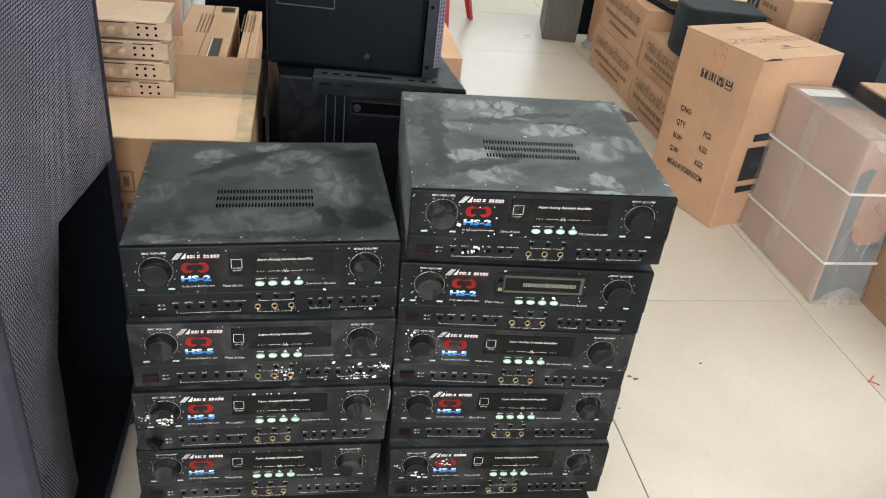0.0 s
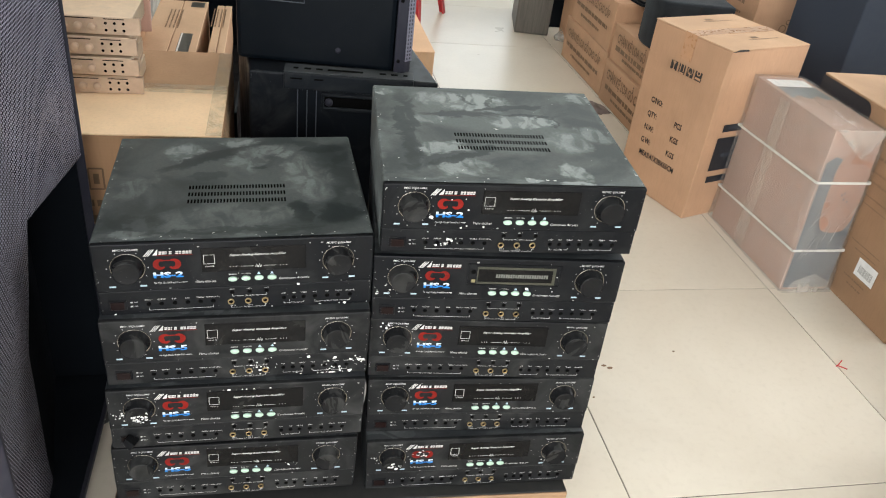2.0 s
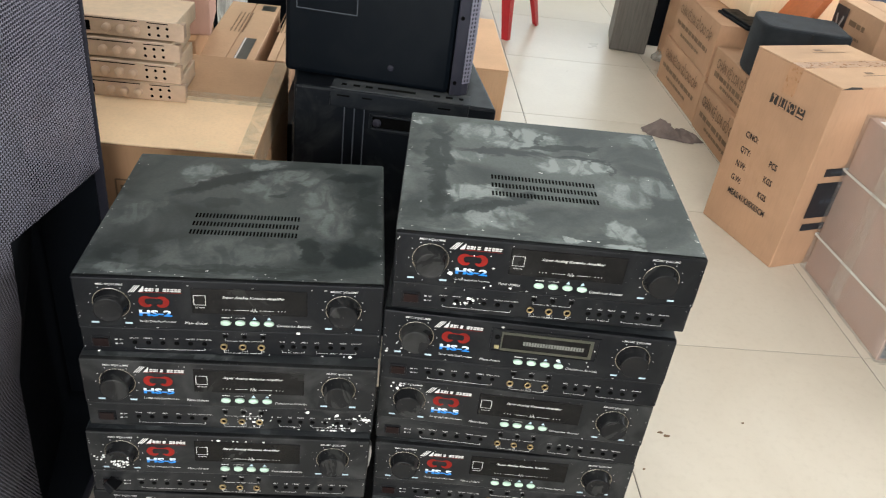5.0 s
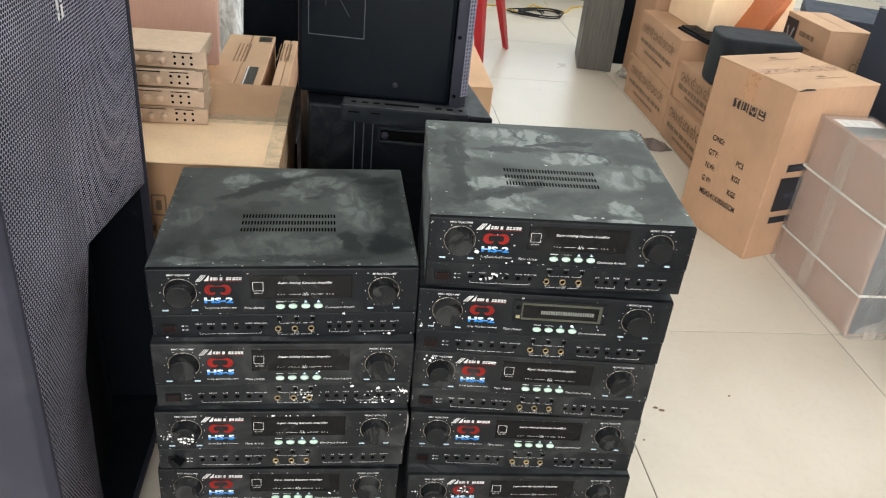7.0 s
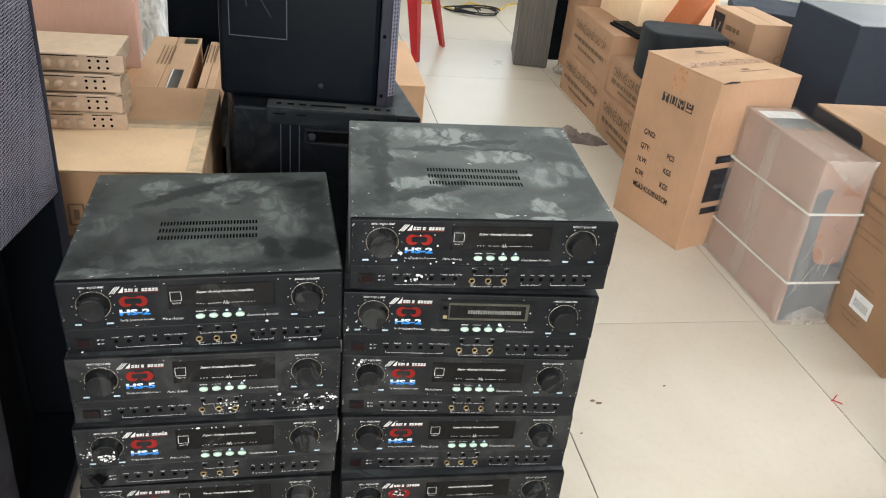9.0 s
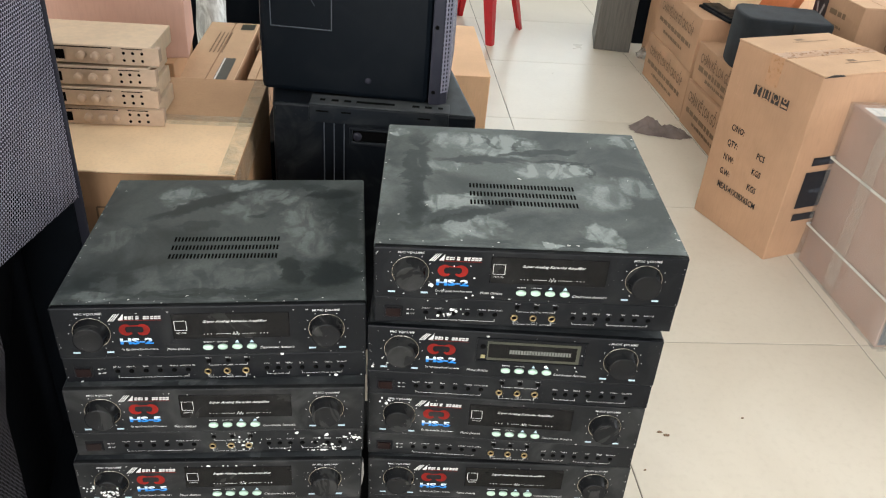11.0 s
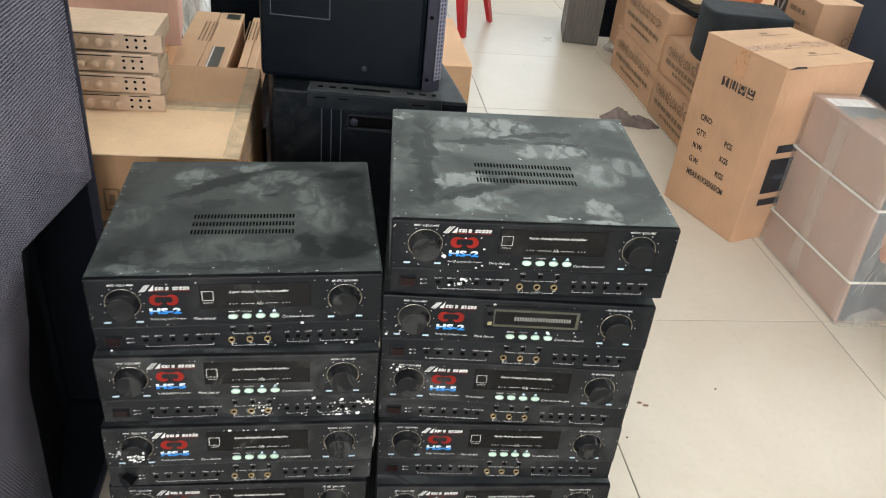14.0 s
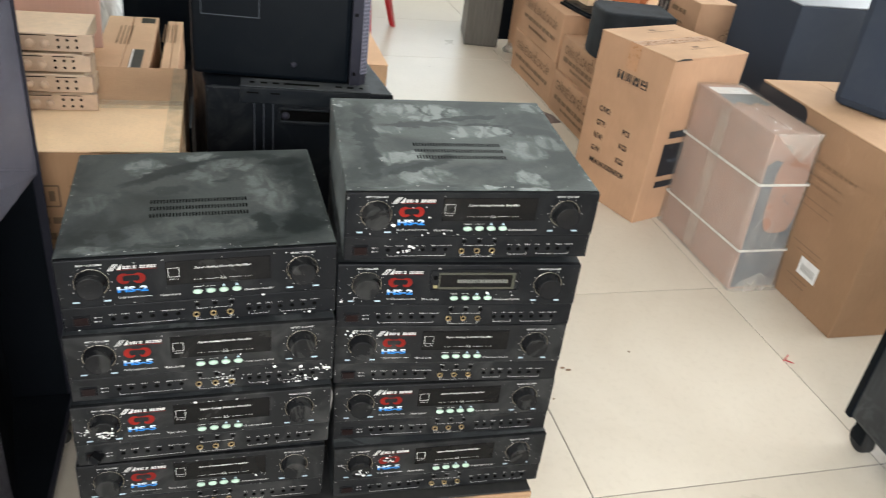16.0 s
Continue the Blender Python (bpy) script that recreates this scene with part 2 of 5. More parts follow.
LID_BLACK, LID_DUST = (0.0090, 0.0145, 0.0160), (0.262, 0.292, 0.290)
SMEARS = [
    (-0.030, 0.325, 0.078, 0.048, -6, 0.50), (-0.115, 0.335, 0.030, 0.036, 20, 0.26), (0.055, 0.240, 0.066, 0.026, 6, 0.52),
    (-0.125, 0.245, 0.030, 0.018, 0, 0.22), (-0.110, 0.128, 0.050, 0.022, 12, 0.42), (-0.085, 0.060, 0.055, 0.030, 6, 0.34),
    (0.125, 0.165, 0.038, 0.040, -30, 0.28), (0.185, 0.195, 0.026, 0.040, 25, 0.26), (0.105, 0.050, 0.030, 0.022, -40, 0.42), (-0.198, 0.362, 0.014, 0.016, 0, 0.42),
    (0.190, 0.358, 0.022, 0.020, -30, 0.30), (0.030, 0.012, 0.014, 0.008, 0, 0.6), (0.100, 0.013, 0.024, 0.010, 0, 0.7)]
WIPES = [
    (-0.165, 0.200, 0.017, 0.170, 0, 0.60), (-0.060, 0.268, 0.080, 0.013, 0, 0.65), (-0.075, 0.098, 0.085, 0.011, 28, 0.80),
    (0.035, 0.300, 0.085, 0.010, 14, 0.80), (0.075, 0.268, 0.055, 0.008, 4, 0.75), (0.120, 0.245, 0.006, 0.022, 0, 0.6),
    (-0.040, 0.335, 0.006, 0.030, 25, 0.6), (0.005, 0.330, 0.007, 0.034, -20, 0.65), (0.120, 0.320, 0.030, 0.060, 10, 0.30), (0.030, 0.080, 0.060, 0.030, 0, 0.25)]
LID = dusty_lid("dusty_black_lid", LID_BLACK, LID_DUST, 0.30, 1.7, SMEARS, WIPES)
LOW_SMEARS = [
    (-0.100, 0.325, 0.038, 0.034, 40, 0.30), (0.000, 0.368, 0.034, 0.018, 8, 0.30), (0.020, 0.295, 0.034, 0.060, 0, 0.17),
    (0.125, 0.215, 0.040, 0.090, 10, 0.17), (-0.020, 0.075, 0.120, 0.045, 4, 0.11), (0.070, 0.330, 0.034, 0.026, -30, 0.20),
    (-0.165, 0.190, 0.018, 0.060, -25, 0.11), (-0.150, 0.060, 0.020, 0.024, 0, 0.18), (0.190, 0.110, 0.020, 0.060, 0, 0.12), (-0.170, 0.020, 0.030, 0.012, 0, 0.16)]
LOW_WIPES = [
    (-0.055, 0.300, 0.105, 0.019, 33, 0.72), (0.168, 0.075, 0.040, 0.040, 20, 0.85), (0.102, 0.085, 0.018, 0.042, 8, 0.75),
    (0.160, 0.335, 0.045, 0.014, 12, 0.70), (0.120, 0.360, 0.034, 0.012, -25, 0.60), (0.190, 0.290, 0.014, 0.040, -30, 0.55),
    (-0.160, 0.060, 0.050, 0.028, 10, 0.60), (0.000, 0.030, 0.150, 0.010, 1, 0.55), (0.030, 0.110, 0.032, 0.016, 0, 0.45), (-0.050, 0.225, 0.030, 0.018, 0, 0.50), (0.045, 0.250, 0.014, 0.008, 0, 0.5)]
LOW_LID = dusty_lid("dusty_black_low_lid", LID_BLACK, LID_DUST, 0.190, 1.65, LOW_SMEARS, LOW_WIPES)
CASE = dusty_black("black_steel", (0.010, 0.0125, 0.0155), (0.19, 0.2, 0.205), 0.55, 0.75, 0.3)
PANEL = worn_plastic("black_panel", (0.0044, 0.0050, 0.0064), 0.42, 0.05, 0.725)
PANEL_DUSTY = worn_plastic("dusty_black_panel", (0.0086, 0.0090, 0.0100), 0.45, 0.12, 0.715)
KNOB = worn_plastic("knob_black", (0.008, 0.0082, 0.009), 0.24, 0.16, 0.72)
WINDOW = worn_plastic("smoked_window", (0.005, 0.0048, 0.005), 0.14, 0.04)
HOLE = plain("hole_black", (0.002, 0.002, 0.002), 0.8)
HOLE.node_tree.nodes["Principled BSDF"].inputs["Specular IOR Level"].default_value = 0.05
RING = plain("dull_chrome_ring", (0.34, 0.32, 0.28), 0.22, 0.95)
GOLD = plain("gold_jack", (0.40, 0.30, 0.16), 0.3, 1.0)
WHITE_INK = plain("white_ink", (0.50, 0.50, 0.49), 0.5, vary=0.3)
GREY_INK = plain("grey_ink", (0.33, 0.33, 0.32), 0.5)
RED_INK = plain("red_ink", (0.150, 0.0075, 0.005), 0.5, vary=0.4)
BLUE_INK = two_tone_print("blue_and_white_ink", (0.012, 0.165, 0.50), (0.55, 0.62, 0.66), 0.0750, 0.0795)
for ink in (WHITE_INK, GREY_INK, RED_INK, BLUE_INK):
    ink.node_tree.nodes["Principled BSDF"].inputs["Specular IOR Level"].default_value = 0.12
PALE_BLUE = plain("pale_blue_mark", (0.34, 0.45, 0.52), 0.45)
MINT = plain("mint_button", (0.37, 0.51, 0.42), 0.4)
SWITCH = worn_plastic("dark_red_switch", (0.0075, 0.0024, 0.0024), 0.4, 0.04)
DISPLAY_FRAME = plain("olive_display_frame", (0.030, 0.032, 0.021), 0.35)
DISPLAY = plain("grey_display", (0.10, 0.105, 0.095), 0.3)
BRASS_CLIP = plain("yellowed_clip", (0.22, 0.19, 0.09), 0.5)
CHIP = plain("rubbed_grey_chip", (0.34, 0.34, 0.33), 0.6)
PAINT = plain("white_paint_fleck", (0.78, 0.78, 0.76), 0.7)
RUBBER = plain("black_rubber", (0.012, 0.012, 0.012), 0.8)
STEEL = plain("dull_steel", (0.35, 0.35, 0.36), 0.4, 0.9)
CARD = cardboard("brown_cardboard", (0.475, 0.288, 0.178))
# the large carton's front flap has its bright light put into this colour
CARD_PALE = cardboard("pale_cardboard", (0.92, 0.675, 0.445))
CARD_ORANGE = cardboard("orange_cardboard", (0.74, 0.47, 0.29))
# wide carton's body: brown cardboard with its left side's shade put into the colour
CARD_SHADED = cardboard("dull_cardboard", (0.34, 0.205, 0.122))
# two flap colours for carton tops, with light from above put into them
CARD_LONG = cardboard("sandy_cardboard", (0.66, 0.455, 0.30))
CARD_TOPLIT = cardboard("light_cardboard", (0.54, 0.35, 0.22))
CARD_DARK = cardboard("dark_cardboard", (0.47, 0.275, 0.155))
CARD_ROSE = cardboard("rose_cardboard", (0.40, 0.268, 0.215), 0.1)
CARD_PINK = cardboard("pink_cardboard", (0.62, 0.385, 0.31), 0.1)
CARD_WHITE = cardboard("grey_white_cardboard", (0.55, 0.50, 0.45), 0.1)
INK = plain("black_print", (0.022, 0.020, 0.019), 0.6)
INK_BROWN = plain("faded_print", (0.20, 0.122, 0.068), 0.7)
INK_FAINT = plain("faint_print", (0.22, 0.128, 0.072), 0.7)
LABEL_BLACK = plain("black_label", (0.016, 0.017, 0.022), 0.45)
BAND = plain("grey_green_band", (0.070, 0.072, 0.062), 0.4)
# near-black for added sheets that stand in for shade in the grille's recess
SHADE_BLACK = plain("black_foam", (0.0060, 0.0076, 0.0102), 0.95)
SHADE_BLACK.node_tree.nodes["Principled BSDF"].inputs["Specular IOR Level"].default_value = 0.05
LABEL_WHITE = plain("white_sticker", (0.78, 0.78, 0.78), 0.5)
TAPE = plain("brown_tape", (0.43, 0.240, 0.135), 0.30)
TAPE_CLEAR = clear_film("clear_tape", (0.70, 0.66, 0.58), 0.16, 0.20)
TAPE_MILKY = clear_film("milky_tape", (0.62, 0.60, 0.47), 0.2, 0.30)
FILM = clear_film("stretch_film", (0.74, 0.70, 0.66), 0.13, 0.17)
STRAP = plain("white_strap", (0.66, 0.645, 0.60), 0.4)
CABINET = worn_plastic("black_cabinet", (0.0026, 0.0042, 0.0066), 0.40, 0.012)
CABINET.node_tree.nodes["Principled BSDF"].inputs["Specular IOR Level"].default_value = 0.07
SCUFFED = worn_plastic("scuffed_black_shell", (0.0052, 0.0068, 0.0095), 0.42, 0.09)
CABINET_BLUE = worn_plastic("blue_black_cabinet", (0.034, 0.043, 0.062), 0.55, 0.05)
CABINET_TOP = plain("pale_grey_top", (0.17, 0.19, 0.215), 0.5)
BEZEL = worn_plastic("grey_bezel", (0.023, 0.023, 0.033), 0.42, 0.05)
PLATE = worn_plastic("black_plate", (0.007, 0.009, 0.012), 0.45, 0.06)
PLATE_TOP = worn_plastic("dusty_plate_top", (0.040, 0.045, 0.050), 0.5, 0.25)
RIB = worn_plastic("grey_rib", (0.060, 0.068, 0.082), 0.45, 0.1)
MESH_GREY = plain("grey_mesh_wire", (0.20, 0.20, 0.26), 0.4, 0.3)
GRILLE = perforated("perforated_grille", (0.285, 0.285, 0.36), 0.0068, 0.415)
FABRIC = cloth("black_leatherette", (0.017, 0.022, 0.028))
RAG = cloth("brown_rag", (0.175, 0.14, 0.128))
CHAMPAGNE = plain("champagne_metal", (0.56, 0.415, 0.31), 0.42, 0.2)
CHAMPAGNE_TOP = plain("champagne_lid", (0.76, 0.61, 0.46), 0.5, 0.05)
GREY_WOOD = wood("grey_wood_veneer", (0.105, 0.095, 0.082))
BOARD = wood("raw_plywood", (0.33, 0.20, 0.11), 0)
RED_PLASTIC = plain("red_plastic", (0.52, 0.022, 0.03), 0.33)
ORANGE = plain("orange_board", (0.50, 0.15, 0.055), 0.5)
YELLOW = plain("yellow_cable", (0.70, 0.47, 0.06), 0.5)
GROUT = plain("tile_grout", (0.14, 0.118, 0.10), 0.9)
TILE = floor_tile()
PLASTER = plain("white_plaster", (0.74, 0.73, 0.70), 0.9, 0, 8)
CEILING_WHITE = plain("ceiling_white", (0.78, 0.78, 0.76), 0.9, 0, 8)

# ---------------------------------------------------------------- mesh tools


def box(bm, x0, x1, y0, y1, z0, z1, bevel=0.0, segments=2):
    """Adds a box, its edges rounded by bevel."""
    own = bmesh.new()
    bmesh.ops.create_cube(own, size=1, matrix=Matrix.Translation(((x0 + x1) / 2, (y0 + y1) / 2, (z0 + z1) / 2)) @ Matrix.Diagonal((x1 - x0, y1 - y0, z1 - z0, 1)))
    if bevel:
        bmesh.ops.bevel(own, geom=own.edges[:], offset=bevel, segments=segments, affect="EDGES", profile=0.5)
    return join(bm, own)


def join(bm, own, m=None):
    """Moves all of own into bm."""
    if m is not None:
        own.transform(m)
    at = {v: bm.verts.new(v.co) for v in own.verts}
    for f in own.faces:
        g = bm.faces.new([at[v] for v in f.verts])
        g.smooth = f.smooth
    own.free()
    return bm


def lathe(bm, profile, m, n=24, smooth=True):
    """Turns (radius, height) pairs round z, then places by m."""
    own = bmesh.new()
    rings = []
    for r, h in profile:
        if r < 1e-6:
            rings.append([own.verts.new((0, 0, h))])
        else:
            rings.append([own.verts.new((r * math.cos(2 * math.pi * k / n), r * math.sin(2 * math.pi * k / n), h)) for k in range(n)])
    for a, b in zip(rings, rings[1:]):
        for k in range(n):
            j = (k + 1) % n
            if len(a) == 1 and len(b) == 1:
                continue
            if len(a) == 1:
                f = own.faces.new((a[0], b[k], b[j]))
            elif len(b) == 1:
                f = own.faces.new((a[k], b[0], a[j])[::-1])
            else:
                f = own.faces.new((a[k], a[j], b[j], b[k]))
            f.smooth = smooth
    bmesh.ops.recalc_face_normals(own, faces=own.faces[:])
    return join(bm, own, m)


def prism(bm, outline, low, high, m=None, bevel=0.0):
    """An outline of (x, y) raised from low to high."""
    own = bmesh.new()
    base = [own.verts.new((x, y, low)) for x, y in outline]
    top = [own.verts.new((x, y, high)) for x, y in outline]
    own.faces.new(base[::-1])
    own.faces.new(top)
    for k in range(len(base)):
        j = (k + 1) % len(base)
        own.faces.new((base[k], base[j], top[j], top[k]))
    bmesh.ops.recalc_face_normals(own, faces=own.faces[:])
    if bevel:
        bmesh.ops.bevel(own, geom=own.edges[:], offset=bevel, segments=2, affect="EDGES", profile=0.5)
    return join(bm, own, m)


def quad(bm, m, w, h):
    """A flat rectangle, centred, in the x-y plane of m."""
    own = bmesh.new()
    own.faces.new([own.verts.new((x * w / 2, y * h / 2, 0)) for x, y in ((-1, -1), (1, -1), (1, 1), (-1, 1))])
    return join(bm, own, m)


def finish(name, bm, material):
    me = bpy.data.meshes.new(name)
    bm.to_mesh(me)
    bm.free()
    me.materials.append(material)
    return me


def part(name, bm, material, parent, label="", m=None):
    ob = new(name, finish(name, bm, material))
    ob.parent = parent
    if m is not None:
        ob.matrix_basis = m
    return tagged(ob, label)


def again(ob, parent, m=None):
    """The same part once more, on the same mesh."""
    o = new(ob.name.split(".")[0], ob.data)
    o.parent = parent
    o.matrix_basis = m if m is not None else ob.matrix_basis
    return o


def thing(name, label, category, m, group="", kind=""):
    ob = new(name)
    ob.empty_display_size = 0.05
    ob.matrix_basis = m
    return tagged(ob, label, category, group, kind)


FRONT = Matrix.Rotation(radians(90), 4, "X")  # flat lettering stood up, to be read from -y


def letters(bm, text, size, m, shear=0.0, stretch=1.0, bold=0.0, depth=0.0):
    """Adds lettering, centred in the x-y plane of m."""
    cu = bpy.data.curves.new("lettering", "FONT")
    cu.body, cu.size, cu.align_x, cu.align_y, cu.resolution_u = text, size, "CENTER", "CENTER", 2
    cu.shear, cu.offset, cu.extrude = shear, bold, depth
    ob = bpy.data.objects.new("lettering", cu)
    me = ob.to_mesh()
    own = bmesh.new()
    own.from_mesh(me)
    ob.to_mesh_clear()
    bpy.data.objects.remove(ob)
    bpy.data.curves.remove(cu)
    return join(bm, own, m @ Matrix.Diagonal((stretch, 1, 1, 1)))


def bars(bm, m, width, height, rng, gap=0.35):
    """Writing too small to read: a row of short bars."""
    x = -width / 2
    while x < width / 2:
        w = min(height * rng.uniform(0.8, 2.6), width / 2 - x)
        if w > height * 0.2:
            quad(bm, m @ Matrix.Translation((x + w / 2, 0, 0)), w, height * rng.uniform(0.75, 1.0))
        x += w + height * gap
    return bm


def tube(name, points, radius, material, parent=None):
    """A round cable through points."""
    bm = bmesh.new()
    n, last = 6, None
    for k, p in enumerate(points):
        a, b = Vector(points[max(k - 1, 0)]), Vector(points[min(k + 1, len(points) - 1)])
        q = (b - a).to_track_quat("Z", "Y")
        ring = [bm.verts.new(Vector(p) + q @ Vector((radius * math.cos(6.2832 * j / n), radius * math.sin(6.2832 * j / n), 0))) for j in range(n)]
        if last:
            for j in range(n):
                f = bm.faces.new((last[j], last[(j + 1) % n], ring[(j + 1) % n], ring[j]))
                f.smooth = True
        last = ring
    ob = new(name, finish(name, bm, material))
    ob.parent = parent
    return ob

# ---------------------------------------------------------------- the room


def wall(name, label, parts):
    bm = bmesh.new()
    for p in parts:
        box(bm, *p)
    return tagged(new(name, finish(name, bm, PLASTER)), label, "wall", kind="structure")


X0, X1, Y0, Y1, TOP = -2.6, 5.4, -3.0, 7.9, 3.3
wall("wall_west", "plain white plastered shop wall", [(X0 - 0.15, X0, Y0 - 0.15, Y1 + 0.15, 0, TOP)])
wall("wall_east", "white plastered wall with a long window opening", [(X1, X1 + 0.15, Y0, Y1, 0, 1.05), (X1, X1 + 0.15, Y0, Y1, 2.85, TOP), (X1, X1 + 0.15, Y0, 0.0, 1.05, 2.85), (X1, X1 + 0.15, 5.8, Y1, 1.05, 2.85)])
wall("wall_north", "white plastered wall with a wide opening", [(X0, X1 + 0.15, Y1, Y1 + 0.15, 0, 0.85), (X0, X1 + 0.15, Y1, Y1 + 0.15, 2.95, TOP), (X0, -0.4, Y1, Y1 + 0.15, 0.85, 2.95), (4.4, X1 + 0.15, Y1, Y1 + 0.15, 0.85, 2.95)])
wall("wall_south", "white plastered wall round the open shopfront", [(X0, -2.5, Y0 - 0.15, Y0, 0, TOP), (1.2, X1 + 0.15, Y0 - 0.15, Y0, 0, TOP), (-2.5, 1.2, Y0 - 0.15, Y0, 2.85, TOP)])
bm = bmesh.new()
box(bm, X0 - 0.15, X1 + 0.15, Y0 - 0.15, Y1 + 0.15, TOP, TOP + 0.12)
tagged(new("ceiling", finish("ceiling", bm, CEILING_WHITE)), "plain white ceiling of the shop", "ceiling", kind="structure")

# ---------------------------------------------------------------- amplifiers

W, D, HIGH = 0.436, 0.392, 0.130
RAISED = {"two": 0.002, "low two": 0.0055, "open": 0.004, "five": 0.005}  # covers that have sprung up a little
rng = random.Random(4)


def on_panel(x, z, y=-0.0008):
    return Matrix.Translation((x, y, z)) @ FRONT


def amplifier(model):
    amp = thing("karaoke_amplifier", "", "amplifier", Matrix())
    front = PANEL_DUSTY if model == "five" else PANEL
    top = HIGH + RAISED.get(model, 0)
    # steel cover with three rows of slots in its top
    bm = bmesh.new()
    x0, x1, y0, y1 = -W / 2 + 0.002, W / 2 - 0.002, 0.004, D
    slots, rows = 31, 3
    xs, ys = [x0], [y0]
    for k in range(slots):
        a = VENT[0] + (VENT[1] - VENT[0]) * k / slots
        xs += [a, a + 0.0031]
    for k in range(rows):
        a = VENT[2] + (VENT[3] - VENT[2]) * k / rows
        ys += [a, a + 0.0138]
    xs.append(x1)
    ys.append(y1)
    grid = [[bm.verts.new((x, y, top)) for x in xs] for y in ys]
    for j in range(len(ys) - 1):
        for i in range(len(xs) - 1):
            if not (i % 2 and j % 2):
                bm.faces.new((grid[j][i], grid[j][i + 1], grid[j + 1][i + 1], grid[j + 1][i]))
    low = 0.004
    c = 0.0025
    for pts in (
        [(x0, y0, top), (x0, y1, top), (x0 - c, y1, top - c), (x0 - c, y0, top - c)],
        [(x0 - c, y0, top - c), (x0 - c, y1, top - c), (x0 - c, y1, low), (x0 - c, y0, low)],
        [(x1, y1, top), (x1, y0, top), (x1 + c, y0, top - c), (x1 + c, y1, top - c)],
        [(x1 + c, y1, top - c), (x1 + c, y0, top - c), (x1 + c, y0, low), (x1 + c, y1, low)],
    ):
        bm.faces.new([bm.verts.new(p) for p in pts])
    part("cover", bm, {"two": LID, "low two": LOW_LID}.get(model, CASE), amp, "black steel cover smeared with dust" if "two" in model else "")
    bm = bmesh.new()
    box(bm, x0 + 0.001, x1 - 0.001, 0.006, D - 0.004, 0.001, top - 0.007)
    part("chassis", bm, HOLE, amp)
    # moulded front: proud upper fascia over a set-back strip of controls
    bm = bmesh.new()
    own = bmesh.new()
    box(own, -W / 2, W / 2, -0.003, 0.010, 0.047, top - 0.001, 0.0022)
    join(bm, own)
    part("fascia", bm, front, amp)
    bm = bmesh.new()
    box(bm, -W / 2 + 0.0008, W / 2 - 0.0008, -0.0012, 0.010, 0.0, 0.0462, 0.0016)
    part("control_strip", bm, front, amp)
    F, L = -0.0033, -0.0015
    # display window
    bm = bmesh.new()
    if model == "open":
        box(bm, -0.056, 0.108, F - 0.0012, F + 0.002, 0.0775, 0.0805)
        box(bm, -0.056, 0.108, F - 0.0012, F + 0.002, 0.1195, 0.1225)
        box(bm, -0.056, -0.053, F - 0.0012, F + 0.002, 0.0805, 0.1195)
        box(bm, 0.105, 0.108, F - 0.0012, F + 0.002, 0.0805, 0.1195)
        window = part("window_frame", bm, PANEL, amp)
        bm = bmesh.new()
        box(bm, -0.0400, 0.0980, F - 0.0004, F + 0.001, 0.0815, 0.0860)
        box(bm, -0.0400, 0.0980, F - 0.0004, F + 0.001, 0.1120, 0.1165)
        box(bm, -0.0400, -0.0380, F - 0.0004, F + 0.001, 0.0860, 0.1120)
        box(bm, 0.0930, 0.0980, F - 0.0004, F + 0.001, 0.0860, 0.1120)
        part("display_frame", bm, DISPLAY_FRAME, window, "olive frame of the bare display")
        bm = bmesh.new()
        quad(bm, on_panel(0.0275, 0.0990, F - 0.0002), 0.131, 0.026)
        part("display_glass", bm, WINDOW, window)
        bm = bmesh.new()
        for k in range(22):
            quad(bm, on_panel(-0.005 + 0.0042 * k, 0.0985, F - 0.0004), 0.0034, 0.0075)
        tagged(part("display_scale", bm, DISPLAY, window), kind="stuff")
        bm = bmesh.new()
        box(bm, -0.0490, -0.0420, F - 0.0010, F + 0.001, 0.0840, 0.0905, 0.0006, 1)
        part("display_clip", bm, BRASS_CLIP, window, "small yellowed clip")
        bm = bmesh.new()
        lathe(bm, [(0.0042, 0.0), (0.0042, 0.0006), (0.0030, 0.0008), (0, 0.0002)], on_panel(-0.0465, 0.1060, F - 0.0004), 14)
        part("sensor_hole", bm, HOLE, window)
    else:
        box(bm, -0.056, 0.108, F - 0.0010, F + 0.002, 0.078, 0.1225, 0.0008, 1)
        window = part("display_window", bm, WINDOW, amp, "smoked plastic display window")
        G = F - 0.0016
        bm = bmesh.new()
        for dx, dz, w, h in ((0, 0.0082, 0.0169, 0.0007), (0, -0.0082, 0.0169, 0.0007), (-0.0082, 0, 0.0007, 0.0169), (0.0082, 0, 0.0007, 0.0169)):
            quad(bm, on_panel(-0.0440 + dx, 0.1025 + dz, G), w, h)
        letters(bm, "REMOTE", 0.0030, on_panel(-0.0440, 0.0895, G), 0.1, 1.2)
        letters(bm, "Super Analog Karaoke Amplifier", 0.0056, on_panel(0.0315, 0.1090, G), 0.35, 1.20, 0.00010)
        for k in (-3, -2, -1):
            quad(bm, on_panel(0.0320 + 0.0048 * k - 0.030, 0.0870, G), 0.0014, 0.0014)
            quad(bm, on_panel(0.0320 - 0.0048 * k + 0.030, 0.0870, G), 0.0014, 0.0014)
        quad(bm, on_panel(0.0145, 0.0870, G), 0.020, 0.0006)
        quad(bm, on_panel(0.0500, 0.0870, G), 0.020, 0.0006)
        for k, h in enumerate((0.003, 0.006, 0.004, 0.007, 0.003)):
            quad(bm, on_panel(0.0277 + 0.0021 * k, 0.0870 + (0.0008 if k % 2 else -0.0008), G) @ Matrix.Rotation(0.25 if k % 2 else -0.25, 4, "Z"), 0.0008, h)
